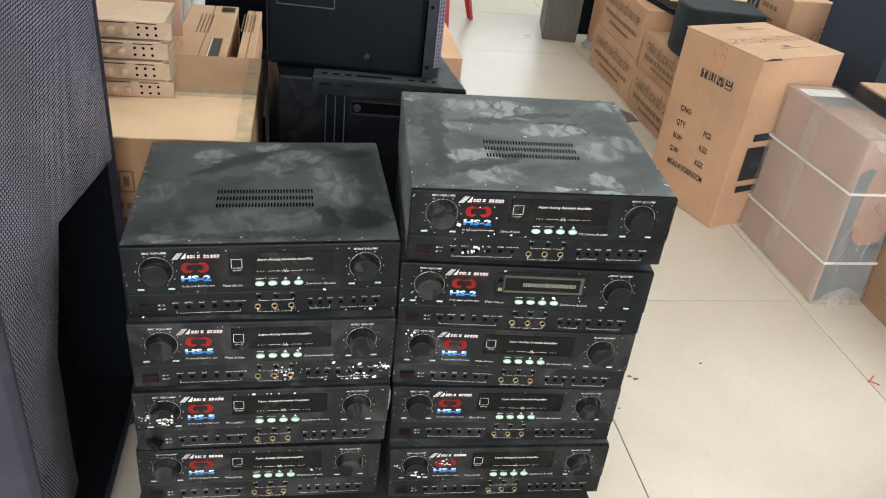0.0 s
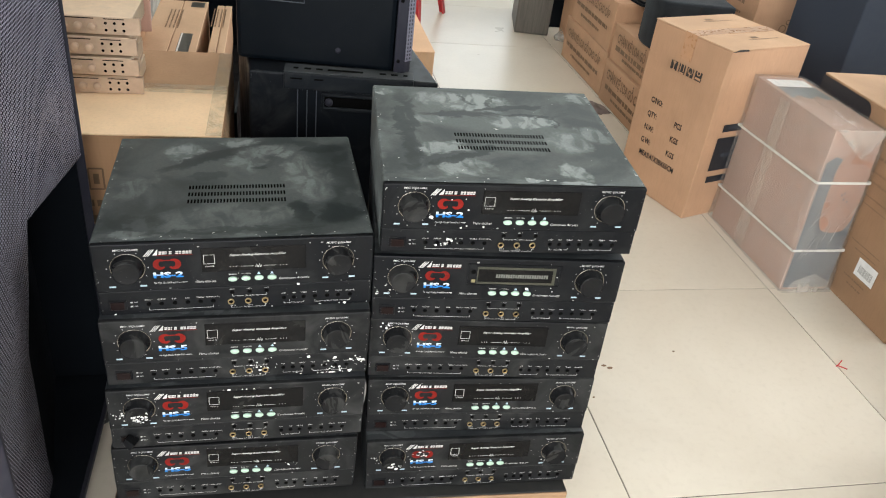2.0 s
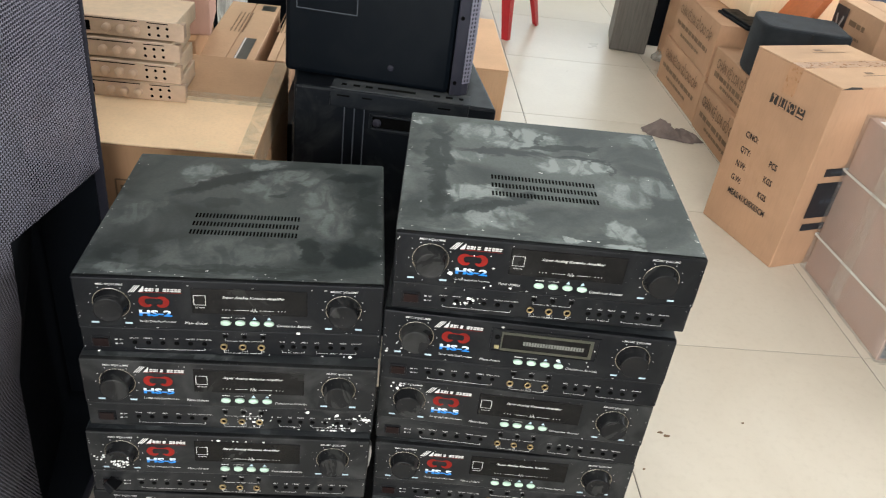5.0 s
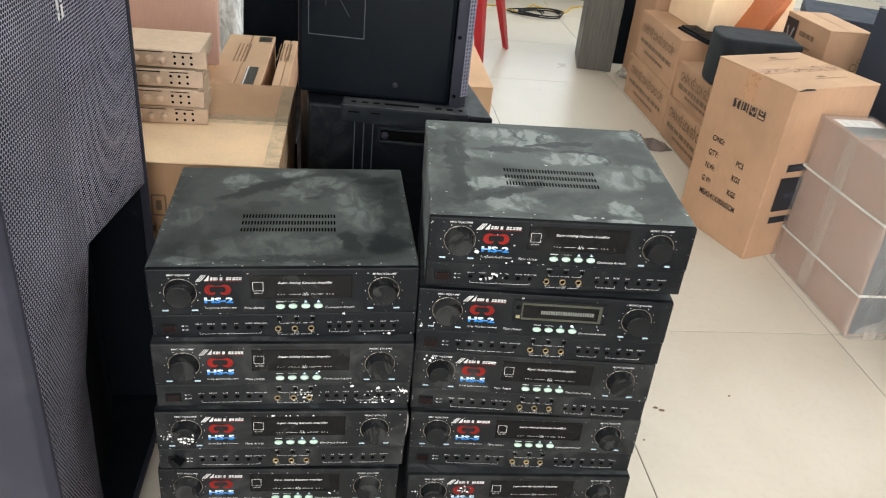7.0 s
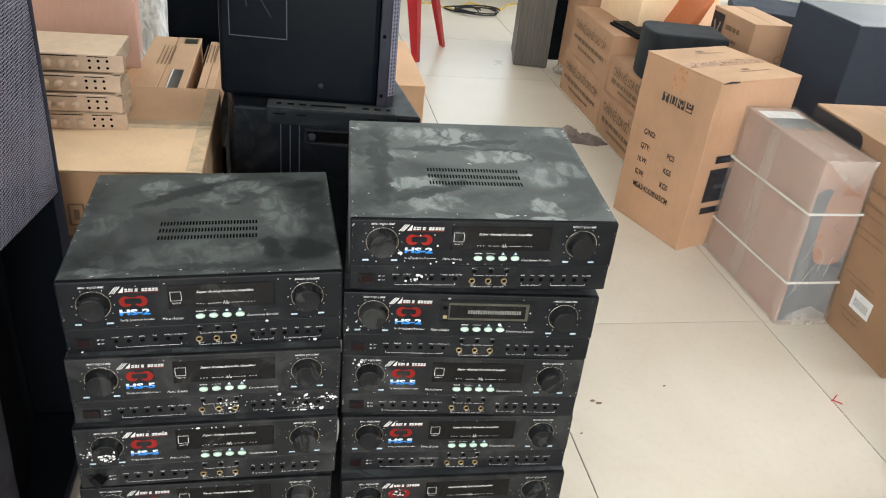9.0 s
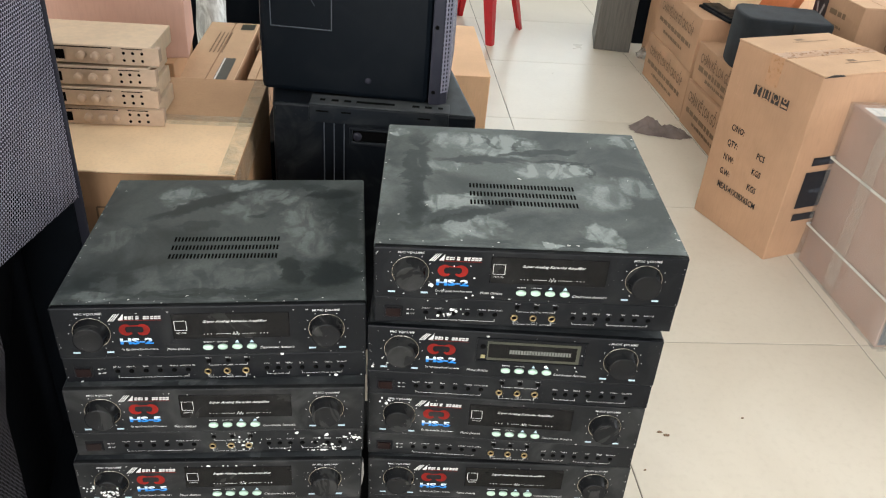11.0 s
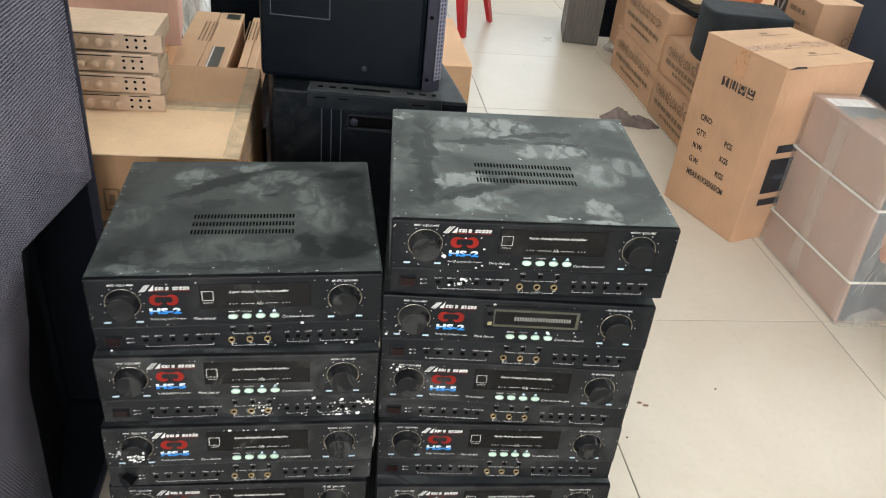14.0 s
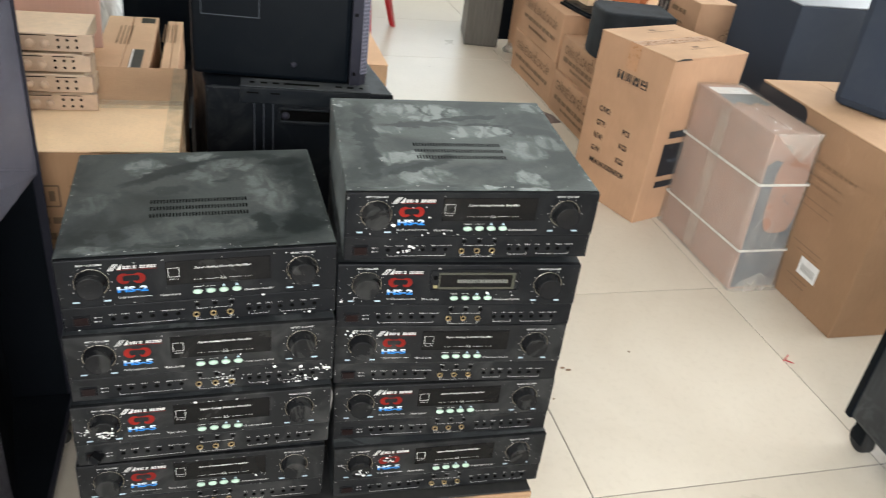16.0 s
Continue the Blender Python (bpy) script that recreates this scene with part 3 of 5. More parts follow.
        tagged(part("window_lettering", bm, WHITE_INK, window, "white printed lettering"), kind="stuff")
    # printed words and marks
    bm = bmesh.new()
    letters(bm, "MIC VOLUME", 0.0048, on_panel(-0.1670, 0.1240, F), 0.15, 1.30, 0.00005)
    letters(bm, "MUSIC VOLUME", 0.0048, on_panel(0.1605, 0.1240, F), 0.15, 1.16, 0.00005)
    letters(bm, "Menu choices", 0.0068, on_panel(-0.0520, 0.0600, F), 0.2, 0.85)
    letters(bm, "Concinnous Acoustic", 0.0062, on_panel(0.0880, 0.0595, F), 0.25, 0.92)
    letters(bm, "The High Quality Brand From", 0.0050, on_panel(-0.1105, 0.0610, F), 0.30, 0.70)
    bars(bm, on_panel(-0.0835, 0.0608, F), 0.0085, 0.0016, rng, 0.35)
    bars(bm, on_panel(-0.0095, 0.0715, F), 0.012, 0.0018, rng, 0.3)
    letters(bm, "LOUDNESS", 0.0026, on_panel(0.0112, 0.0715, F), 0.1, 1.2)
    for x, word in zip((-0.143, -0.1234, -0.103, -0.083, -0.063, -0.043), ("DELAY", "REPEAT", "BASS", "MID", "TREBLE", "ECHO LEVEL")):
        letters(bm, word, 0.0032, on_panel(x, 0.0280, L), 0.1, 1.2)
    for x, word in zip((0.0706, 0.0872, 0.1034, 0.122, 0.1426, 0.161, 0.181), ("BASS", "MID", "TREBLE", "BASS", "MID", "TREBLE", "BALANCE")):
        letters(bm, word, 0.0034, on_panel(x, 0.0280, L), 0.1, 1.0)
    for x, n in zip((-0.012, 0.0157, 0.043), "321"):
        letters(bm, "MIC " + n, 0.0032, on_panel(x, 0.0410, L))
        letters(bm, "MIC " + n, 0.0032, on_panel(x, 0.0085, L))
    for a, b, z, word in ((-0.143, -0.043, 0.0078, "ECHO"), (-0.012, 0.043, 0.0272, "MIC LEVEL"), (-0.0148, 0.0400, 0.0045, "MIC INPUT"), (0.0706, 0.1034, 0.0080, "MIC TONE"), (0.122, 0.181, 0.0080, "MUSIC TONE")):
        wide = 0.0022 * len(word)
        quad(bm, on_panel((a + (a + b - wide) / 2) / 2, z, L), (b - a - wide) / 2, 0.0006)
        quad(bm, on_panel((b + (a + b + wide) / 2) / 2, z, L), (b - a - wide) / 2, 0.0006)
        quad(bm, on_panel(a, z + 0.002, L), 0.0006, 0.004)
        quad(bm, on_panel(b, z + 0.002, L), 0.0006, 0.004)
        letters(bm, word, 0.0033, on_panel((a + b) / 2, z, L))
    for z, word in ((0.0245, "ON"), (0.0168, "OFF")):
        quad(bm, on_panel(-0.1690, z, L), 0.0035, 0.0022)
        letters(bm, word, 0.0034, on_panel(-0.1625, z, L))
    tagged(part("panel_lettering", bm, WHITE_INK, amp, "white printed lettering"), kind="stuff")
    # badge: slanted stroke, a row of light blocks over a red line
    bm = bmesh.new()
    for k in range(3):
        a = 0.0030 * k
        prism(bm, [(a - 0.0100, -0.0060), (a - 0.0083, -0.0060), (a + 0.0015, 0.0062), (a - 0.0002, 0.0062)], 0, 0.0002, on_panel(-0.1320, 0.1175, F))
    prism(bm, [(-0.0050, -0.0045), (0.0018, -0.0045), (0.0034, 0.0040), (0.0030, 0.0058)], 0, 0.0002, on_panel(-0.1232, 0.1175, F))
    for k, wide in enumerate((0.0040, 0.0042, 0.0018, 0.0042, 0, 0.0042, 0.0034, 0.0042, 0.0044, 0.0040)):
        a, b = 0.0050 * k, 0.0050 * k + wide
        if wide:
            for low, top in ((-0.0027, -0.0004), (0.0004, 0.0027)):
                prism(bm, [(a + 0.13 * low, low), (b + 0.13 * low, low), (b + 0.13 * top, top), (a + 0.13 * top, top)], 0, 0.0002, on_panel(-0.1185, 0.1168, F))
    part("badge", bm, WHITE_INK, amp, "light badge of plain blocks")
    bm = bmesh.new()
    quad(bm, on_panel(-0.0975, 0.1122, F), 0.058, 0.0008)
    for side in (-1, 1):
        # a thick crescent each side, closed above, curling in below
        turn_ = np.linspace(2.2, -2.45, 24)
        fat = [0.0012 + 0.0046 * math.sin(math.pi * (k + 1) / 25) for k in range(24)]
        mid = [(side * (0.0100 + 0.0078 * math.cos(a)), 0.0080 * math.sin(a)) for a in turn_]
        own = bmesh.new()
        o = [own.verts.new((x + side * 0.6 * f * math.cos(a), z + 0.5 * f * math.sin(a), 0)) for (x, z), f, a in zip(mid, fat, turn_)]
        i = [own.verts.new((x - side * 0.9 * f * math.cos(a), z - 0.8 * f * math.sin(a), 0)) for (x, z), f, a in zip(mid, fat, turn_)]
        for k in range(23):
            own.faces.new((o[k], o[k + 1], i[k + 1], i[k]))
        join(bm, own, on_panel(-0.1080, 0.0960, F))
    quad(bm, on_panel(-0.1080, 0.1028, F), 0.0110, 0.0018)
    part("emblem", bm, RED_INK, amp, "red curled emblem")
    bm = bmesh.new()
    letters(bm, "HS-2" if model != "five" else "HS-5", 0.0138, on_panel(-0.1080, 0.0752, F), 0.0, 1.66, 0.0006)
    part("model_lettering", bm, BLUE_INK, amp, "blue model lettering")
    for x in (-0.193, -0.1465, 0.139, 0.183):
        bm = bmesh.new()
        quad(bm, on_panel(x, 0.0570, F), 0.0100, 0.0030)
        part("blue_mark", bm, PALE_BLUE, amp)
    for x in (0.0318, 0.0526):
        bm = bmesh.new()
        bm.faces.new([bm.verts.new(p) for p in ((-0.003, -0.002, 0), (0.003, -0.002, 0), (0, 0.003, 0))])
        bm.transform(on_panel(x, 0.0715, F))
        part("triangle_mark", bm, PALE_BLUE, amp)
    # knobs in a ring of dots
    for x in (-0.1670, 0.1605):
        bm = bmesh.new()
        m = on_panel(x, 0.0915, F + 0.002)
        lathe(bm, [(0.0250, 0), (0.0262, 0.0), (0.0262, 0.0024), (0.0258, 0.0028), (0.0250, 0.0022)], m, 32)
        ring = part("knob_ring", bm, RING, amp)
        bm = bmesh.new()
        lathe(bm, [(0.0242, 0), (0.0242, 0.003), (0.0220, 0.0045), (0.0210, 0.0190), (0.0200, 0.0206), (0.0184, 0.0202), (0, 0.0198)], m, 32)
        part("knob", bm, KNOB, amp)
        bm = bmesh.new()
        for k in range(11):
            a = radians(-60 + 30 * k)
            quad(bm, m @ Matrix.Translation((0.0308 * math.cos(a), 0.0308 * math.sin(a), 0.0024)), 0.0014, 0.0014)
        part("dial_dots", bm, WHITE_INK, ring)
    first = None
    for x in (-0.0095, 0.0112, 0.0318, 0.0526):
        if first is None:
            bm = bmesh.new()
            lathe(bm, [(0.0072, 0), (0.0072, 0.0022), (0.0062, 0.0032), (0, 0.0034)], on_panel(0, 0, 0) @ Matrix.Diagonal((1, 0.60, 1, 1)), 20)
            first = part("push_button", bm, MINT, amp, "pale mint oval button", Matrix.Translation((x, F, 0.0630)))
        else:
            again(first, amp, Matrix.Translation((x, F, 0.0635)))
    # small shafts and sockets of the lower strip
    first = None
    for x, z in [(x, 0.0200) for x in (-0.143, -0.1234, -0.103, -0.083, -0.063, -0.043)] + [(x, 0.0352) for x in (-0.012, 0.0157, 0.043)] + [(x, 0.0192) for x in (0.0706, 0.0872, 0.1034, 0.122, 0.1426, 0.161, 0.181)]:
        m = Matrix.Translation((x, L, z))
        if first is None:
            bm = bmesh.new()
            lathe(bm, [(0.0036, 0), (0.0036, 0.0004), (0.0028, 0.0004), (0.0026, 0.0016), (0, 0.0014)], FRONT, 12)
            first = part("trimmer", bm, HOLE, amp, "", m)
        else:
            again(first, amp, m)
    first = None
    for x in (-0.0148, 0.0128, 0.0400):
        m = Matrix.Translation((x, L, 0.0172))
        if first is None:
            bm = bmesh.new()
            lathe(bm, [(0.0053, 0), (0.0053, 0.0022), (0.0047, 0.0028), (0.0038, 0.0028), (0.0034, 0.0008)], FRONT, 20)
            first = part("jack_socket", bm, GOLD, amp, "gold jack socket", m)
            bm = bmesh.new()
            lathe(bm, [(0.0037, 0.001), (0, 0.001)], FRONT, 16)
            hole = part("socket_hole", bm, HOLE, first)
        else:
            again(hole, again(first, amp, m))
    bm = bmesh.new()
    box(bm, -0.2035, -0.1765, -0.0030, 0.003, 0.0110, 0.0300, 0.0008, 1)
    part("switch_frame", bm, PANEL, amp)
    bm = bmesh.new()
    prism(bm, [(-0.0105, -0.0075), (0.0105, -0.0075), (0.0105, 0.0075), (-0.0105, 0.0075)], 0, 0.0022, Matrix.Translation((-0.190, -0.0028, 0.0205)) @ FRONT @ Matrix.Rotation(0.10, 4, "X"), 0.0006)
    part("rocker_switch", bm, SWITCH, amp, "dark red rocker switch")
    first = None
    for x in (-0.17, 0.17):
        for y in (0.045, 0.31):
            m = Matrix.Translation((x, y, 0.001))
            if first is None:
                bm = bmesh.new()
                lathe(bm, [(0, 0), (0.013, 0), (0.011, -1), (0, -1)], Matrix(), 14, False)
                first = part("foot", bm, RUBBER, amp, "", m)
            else:
                again(first, amp, m)
    return amp


def flecks(amp, spots, seed):
    """White paint flecks on the front: (x, z, spread, number)."""
    r = random.Random(seed)
    bm = bmesh.new()
    for x, z, spread, number in spots:
        for _ in range(number):
            px, pz, s = x + r.gauss(0, spread), z + r.gauss(0, spread * 0.45), abs(r.gauss(0, 0.0013)) + 0.0004
            px, pz = max(-0.21, min(0.21, px)), max(0.003, min(0.125, pz))
            y = -0.0036 if pz > 0.047 else -0.0018
            far = math.hypot(abs(px) - 0.164, pz - 0.0915)
            if far < 0.031:
                if far > 0.0145:
                    continue
                y = -0.0213
            n = r.randint(5, 8)
            outline = [(s * r.uniform(0.5, 1.2) * math.cos(6.283 * k / n), s * r.uniform(0.4, 1.0) * math.sin(6.283 * k / n)) for k in range(n)]
            prism(bm, outline, 0, 0.0005, Matrix.Translation((px, y, pz)) @ FRONT)
    tagged(part("paint_spatter", bm, PAINT, amp, "white flecks of dried paint"), kind="stuff")


def scuffs(amp, seed, number, top):
    """Pale chips and crumbs along the cover's edges."""
    r = random.Random(seed)
    bm = bmesh.new()
    for _ in range(number):
        x, y = r.uniform(-W / 2 + 0.004, W / 2 - 0.004), abs(r.gauss(0.008, 0.010))
        pick = r.random()
        if pick < 0.45:
            x, y = r.choice((-1, 1)) * (W / 2 - 0.003 - abs(r.gauss(0, 0.002))), r.uniform(0.006, D - 0.006)
        elif pick < 0.65:
            x, y = r.uniform(-0.2, 0.2), r.uniform(0.01, D - 0.02)
        s = abs(r.gauss(0, 0.0004)) + 0.0002
        if VENT[2] - 0.005 < y < VENT[3] and VENT[0] - 0.005 < x < VENT[1] + 0.005:
            continue
        n = r.randint(5, 7)
        prism(bm, [(s * r.uniform(0.6, 3.4) * math.cos(6.283 * k / n), s * r.uniform(0.4, 0.8) * math.sin(6.283 * k / n)) for k in range(n)], top - 0.0002, top + 0.0004, Matrix.Translation((x, max(0.005, y), 0)) @ Matrix.Rotation(r.uniform(-0.5, 0.5), 4, "Z"))
    tagged(part("edge_wear", bm, PAINT, amp, "pale crumbs and chips"), kind="stuff")


def edge_chips(amp, seed, number):
    """Small grey chips where the front's edges are rubbed bare."""
    r = random.Random(seed)
    bm = bmesh.new()
    for _ in range(number):
        pick, s = r.random(), abs(r.gauss(0, 0.0005)) + 0.0003
        if pick < 0.55:
            x, z = r.choice((-1, 1)) * (0.2150 - abs(r.gauss(0, 0.0016))), r.uniform(0.004, 0.125)
        elif pick < 0.8:
            x, z = r.uniform(-0.21, 0.21), 0.1262 - abs(r.gauss(0, 0.0012))
        else:
            x, z = r.uniform(-0.21, 0.21), 0.0495 + abs(r.gauss(0, 0.0008))
        n = r.randint(5, 7)
        long = r.uniform(0.6, 2.4)
        prism(bm, [(s * r.uniform(0.5, 1.0) * math.cos(6.283 * k / n), s * long * r.uniform(0.6, 1.0) * math.sin(6.283 * k / n)) for k in range(n)], 0, 0.0004, Matrix.Translation((x, -0.0034 if z > 0.047 else -0.0016, z)) @ FRONT @ Matrix.Rotation(0 if pick < 0.55 else 1.57, 4, "Z"))
    tagged(part("edge_chips", bm, CHIP, amp, "small bare chips along the edges"), kind="stuff")


VENT = (-0.082, 0.084, 0.122, 0.199)
# front-top centre x, y, z, turn, lean
STACK_R = [("two", 0.634, 1.130, 0.781, -3.3, -1.2), ("open", 0.628, 1.130, 0.641, -4.9, -0.9), ("five", 0.630, 1.137, 0.503, -5.6, -1.1), ("five", 0.635, 1.134, 0.3670, -3.5, -0.9), ("five", 0.638, 1.115, 0.2305, -2.2, -1.2)]
STACK_L = [("low two", 0.190, 1.140, 0.6725, 1.9, -1.3), ("five", 0.191, 1.121, 0.5355, 1.6, -0.3), ("five", 0.189, 1.107, 0.399, 1.7, 0.4), ("five", 0.182, 1.110, 0.256, 0.7, 0.7)]
TILT = {"two": 1.6, "low two": -0.8}  # how far the topmost ones are tipped back or forward
LABELS = {"two": "black karaoke amplifier with dust-smeared lid, topmost of a stack", "open": "black karaoke amplifier with bare olive display, in a stack", "five": "scuffed black karaoke amplifier with two large knobs, in a stack"}
kinds = {k: amplifier(k) for k in ("two", "low two", "open", "five")}
used, made = set(), []
DOLLY = 0.094
for stack, group in ((STACK_R, "tall stack of amplifiers"), (STACK_L, "low stack of amplifiers")):
    for n, (kind, x, y, z, turn, lean) in enumerate(stack):
        m = pose(x, y, z, TILT.get(kind, 0), lean, turn) @ Matrix.Translation((0, 0, -HIGH - RAISED.get(kind, 0)))
        if kind in used:
            amp = copy_thing(kinds[kind], m)
        else:
            amp = kinds[kind]
            amp.matrix_basis = m
            used.add(kind)
        made.append((amp, stack, n, kind, z, group))
for amp, stack, n, kind, z, group in made:
        label = LABELS[kind.split()[-1]]
        spots = {("R", 4): [(-0.185, 0.085, 0.010, 34), (-0.155, 0.080, 0.010, 40), (-0.105, 0.095, 0.018, 16), (0.085, 0.092, 0.015, 18), (0.17, 0.07, 0.02, 8)], ("L", 1): [(0.03, 0.022, 0.014, 30), (0.150, 0.010, 0.028, 34), (0.195, 0.030, 0.008, 16), (0.05, 0.055, 0.03, 5)], ("L", 2): [(-0.162, 0.085, 0.012, 70), (-0.195, 0.075, 0.01, 20), (0.0, 0.125, 0.05, 10)], ("L", 3): [(0.095, 0.075, 0.006, 8)], ("R", 0): [(-0.105, 0.020, 0.010, 24), (-0.12, 0.07, 0.03, 18)], ("R", 1): [(-0.20, 0.06, 0.012, 10), (0.06, 0.08, 0.02, 6)], ("L", 0): [(0.05, 0.06, 0.12, 12)], ("R", 2): [(-0.19, 0.12, 0.008, 10)]}.get(("R" if stack is STACK_R else "L", n))
        if spots:
            flecks(amp, spots, n * 7 + (stack is STACK_R))
            if sum(s[3] for s in spots) > 75:
                label = "black karaoke amplifier spattered with white paint, in a stack"
        if stack is STACK_L and n == 2:
            bm = bmesh.new()
            box(bm, -0.010, 0.010, -0.020, 0.003, -0.007, 0.007, 0.001, 1)
            part("loose_rocker", bm, KNOB, amp, "loose black rocker hanging out", Matrix.Translation((-0.184, -0.002, 0.022)) @ Matrix.Rotation(0.6, 4, "Y") @ Matrix.Rotation(-0.35, 4, "Z"))
        if stack is STACK_L and n == 2:
            bm = bmesh.new()
            prism(bm, [(0.0, -0.020), (0.0016, -0.012), (0.0034, 0.010), (0.0028, 0.030), (0.0, 0.036), (-0.0010, 0.0)], 0, 0.010)
            part("bent_lip", bm, STEEL, amp, "bare bent steel lip at the cover's side", Matrix.Translation((W / 2 + 0.0012, 0.018, 0.082)) @ FRONT)
        edge_chips(amp, 70 + 11 * n + (stack is STACK_R), 26)
        if n == 0:
            scuffs(amp, 40 + len(stack), 40, HIGH + RAISED.get(kind, 0))
        tagged(amp, label, "amplifier", group)
        below = stack[n + 1][3] if n + 1 < len(stack) else DOLLY
        for child in amp.children:
            if child.name.startswith("foot"):
                child.matrix_basis = child.matrix_basis @ Matrix.Diagonal((1, 1, max(0.002, z - HIGH - RAISED.get(kind, 0) - below), 1))

# ---------------------------------------------------------------- dolly under the stacks
dolly = thing("platform_dolly", "low dark platform dolly with chipped plywood edge, carrying the amplifiers", "dolly", pose(0.41, 1.33, 0, 0, 0, -1.5))
bm = bmesh.new()
box(bm, -0.455, 0.435, -0.235, 0.24, DOLLY - 0.005, DOLLY, 0.001, 1)
part("carpet_top", bm, RUBBER, dolly, "worn black top cover")
bm = bmesh.new()
box(bm, -0.458, 0.438, -0.238, 0.243, DOLLY - 0.024, DOLLY - 0.0052, 0.002, 1)
part("board", bm, BOARD, dolly, "chipped raw plywood board")
wheel = None
for x in (-0.40, 0.38):
    for y in (-0.18, 0.18):
        m = Matrix.Translation((x, y, 0.031))
        if wheel is None:
            bm = bmesh.new()
            lathe(bm, [(0, -0.012), (0.026, -0.012), (0.031, -0.008), (0.031, 0.008), (0.026, 0.012), (0, 0.012)], Matrix.Rotation(radians(90), 4, "Y"), 20)
            wheel = part("caster_wheel", bm, RUBBER, dolly, "", m)
            bm = bmesh.new()
            box(bm, -0.018, -0.015, -0.02, 0.02, -0.005, 0.0385)
            box(bm, 0.015, 0.018, -0.02, 0.02, -0.005, 0.0385)
            box(bm, -0.018, 0.018, -0.03, 0.03, 0.0340, 0.0385)
            fork = part("caster_fork", bm, STEEL, wheel)
        else:
            again(fork, again(wheel, dolly, m))

# ---------------------------------------------------------------- cartons


def carton(name, label, m, w, d, h, material, flap=None, seam="x", tape=None, group="", bulge=0.004, flaps=True):
    """A closed carton on its base centre: body, two top flaps, tape over the seam."""
    ob = thing(name, label, "carton", m, group)
    bm = bmesh.new()
    own = bmesh.new()
    t = 0.004 if flaps else 0.0
    box(own, -w / 2, w / 2, -d / 2, d / 2, 0, h - t)
    bmesh.ops.subdivide_edges(own, edges=own.edges[:], cuts=5, use_grid_fill=True)
    r = random.Random(int(w * 1e4 + h * 1e3))
    for v in own.verts:
        a, b, c = abs(v.co.x) / (w / 2), abs(v.co.y) / (d / 2), abs(v.co.z - h / 2) / (h / 2)
        if a > 0.99 and b < 0.99:
            v.co.x += math.copysign(bulge * (1 - b * b) * max(0, 1 - c * c), v.co.x)
        if b > 0.99 and a < 0.99:
            v.co.y += math.copysign(bulge * (1 - a * a) * max(0, 1 - c * c), v.co.y)
        if a > 0.99 and b > 0.99:
            v.co.x += r.uniform(-0.0012, 0.0012)
            v.co.y += r.uniform(-0.0012, 0.0012)
    bmesh.ops.bevel(own, geom=[e for e in own.edges if len(e.link_faces) == 2 and e.calc_face_angle(0) > 1.0], offset=0.0035, segments=2, affect="EDGES", profile=0.5)
    join(bm, own)
    part("body", bm, material, ob)
    if flaps:
        for side in (-1, 1):
            bm = bmesh.new()
            if seam == "x":
                a, b = sorted((side * 0.0012, side * (d / 2 + 0.0012)))
                box(bm, -w / 2 - 0.001, w / 2 + 0.001, a, b, h - 0.004, h, 0.0016, 1)
            else:
                a, b = sorted((side * 0.0012, side * (w / 2 + 0.0012)))
                box(bm, a, b, -d / 2 - 0.001, d / 2 + 0.001, h - 0.004, h, 0.0016, 1)
            part("top_flap", bm, flap or material, ob)
    if tape is not None:
        bm = bmesh.new()
        e, s = 0.0007, 0.095
        if seam == "x":
            box(bm, -w / 2 - 0.002, w / 2 + 0.002, -0.026, 0.026, h, h + e)
            box(bm, -w / 2 - 0.0022 - bulge * 0.3 - e, -w / 2 - 0.0022, -0.026, 0.026, h - s, h + e)
        else:
            box(bm, -0.026, 0.026, -d / 2 - 0.002, d / 2 + 0.002, h, h + e)
            box(bm, -0.026, 0.026, -d / 2 - 0.0022 - bulge * 0.3 - e, -d / 2 - 0.0022, h - s, h + e)
        part("tape", bm, tape, ob, "strip of parcel tape")
    return ob


def side_left(w, y, z, out=0.0055):
    """A place on the -x side, to be read from there: y along the side, z up."""
    return Matrix.Translation((-w / 2 - out, y, z)) @ Matrix.Rotation(radians(-90), 4, "Z") @ FRONT


def side_front(d, x, z, out=0.0055):
    return Matrix.Translation((x, -d / 2 - out, z)) @ FRONT


# the tall carton with the printed weights
w, d, h = 0.392, 0.368, 0.640
turn = 19.0
# flaps paler than the body: the top's light is in their colour
tall = carton("tall_carton", "tall brown cardboard carton with black printed marks, taped shut", pose(1.8475, 2.608, 0, 0, 0, turn), w, d, h, CARD, CARD_TOPLIT, "x", TAPE)
bm = bmesh.new()
for word, y, z, s in (("C/NO:", 0.075, 0.360, 0.030), ("QTY:", 0.082, 0.305, 0.030), ("N.W:", 0.082, 0.252, 0.030), ("G.W:", 0.082, 0.200, 0.030), ("MEAS:41X38X65CM", 0.006, 0.150, 0.030), ("PCS", -0.052, 0.314, 0.030), ("KGS", -0.052, 0.258, 0.030), ("KGS", -0.052, 0.200, 0.030)):
    letters(bm, word, s, side_left(w, y, z), 0.0, 0.74, 0.0007)
tagged(part("side_lettering", bm, INK, tall, "black printed shipping lettering"), kind="stuff")
signs = bmesh.new()
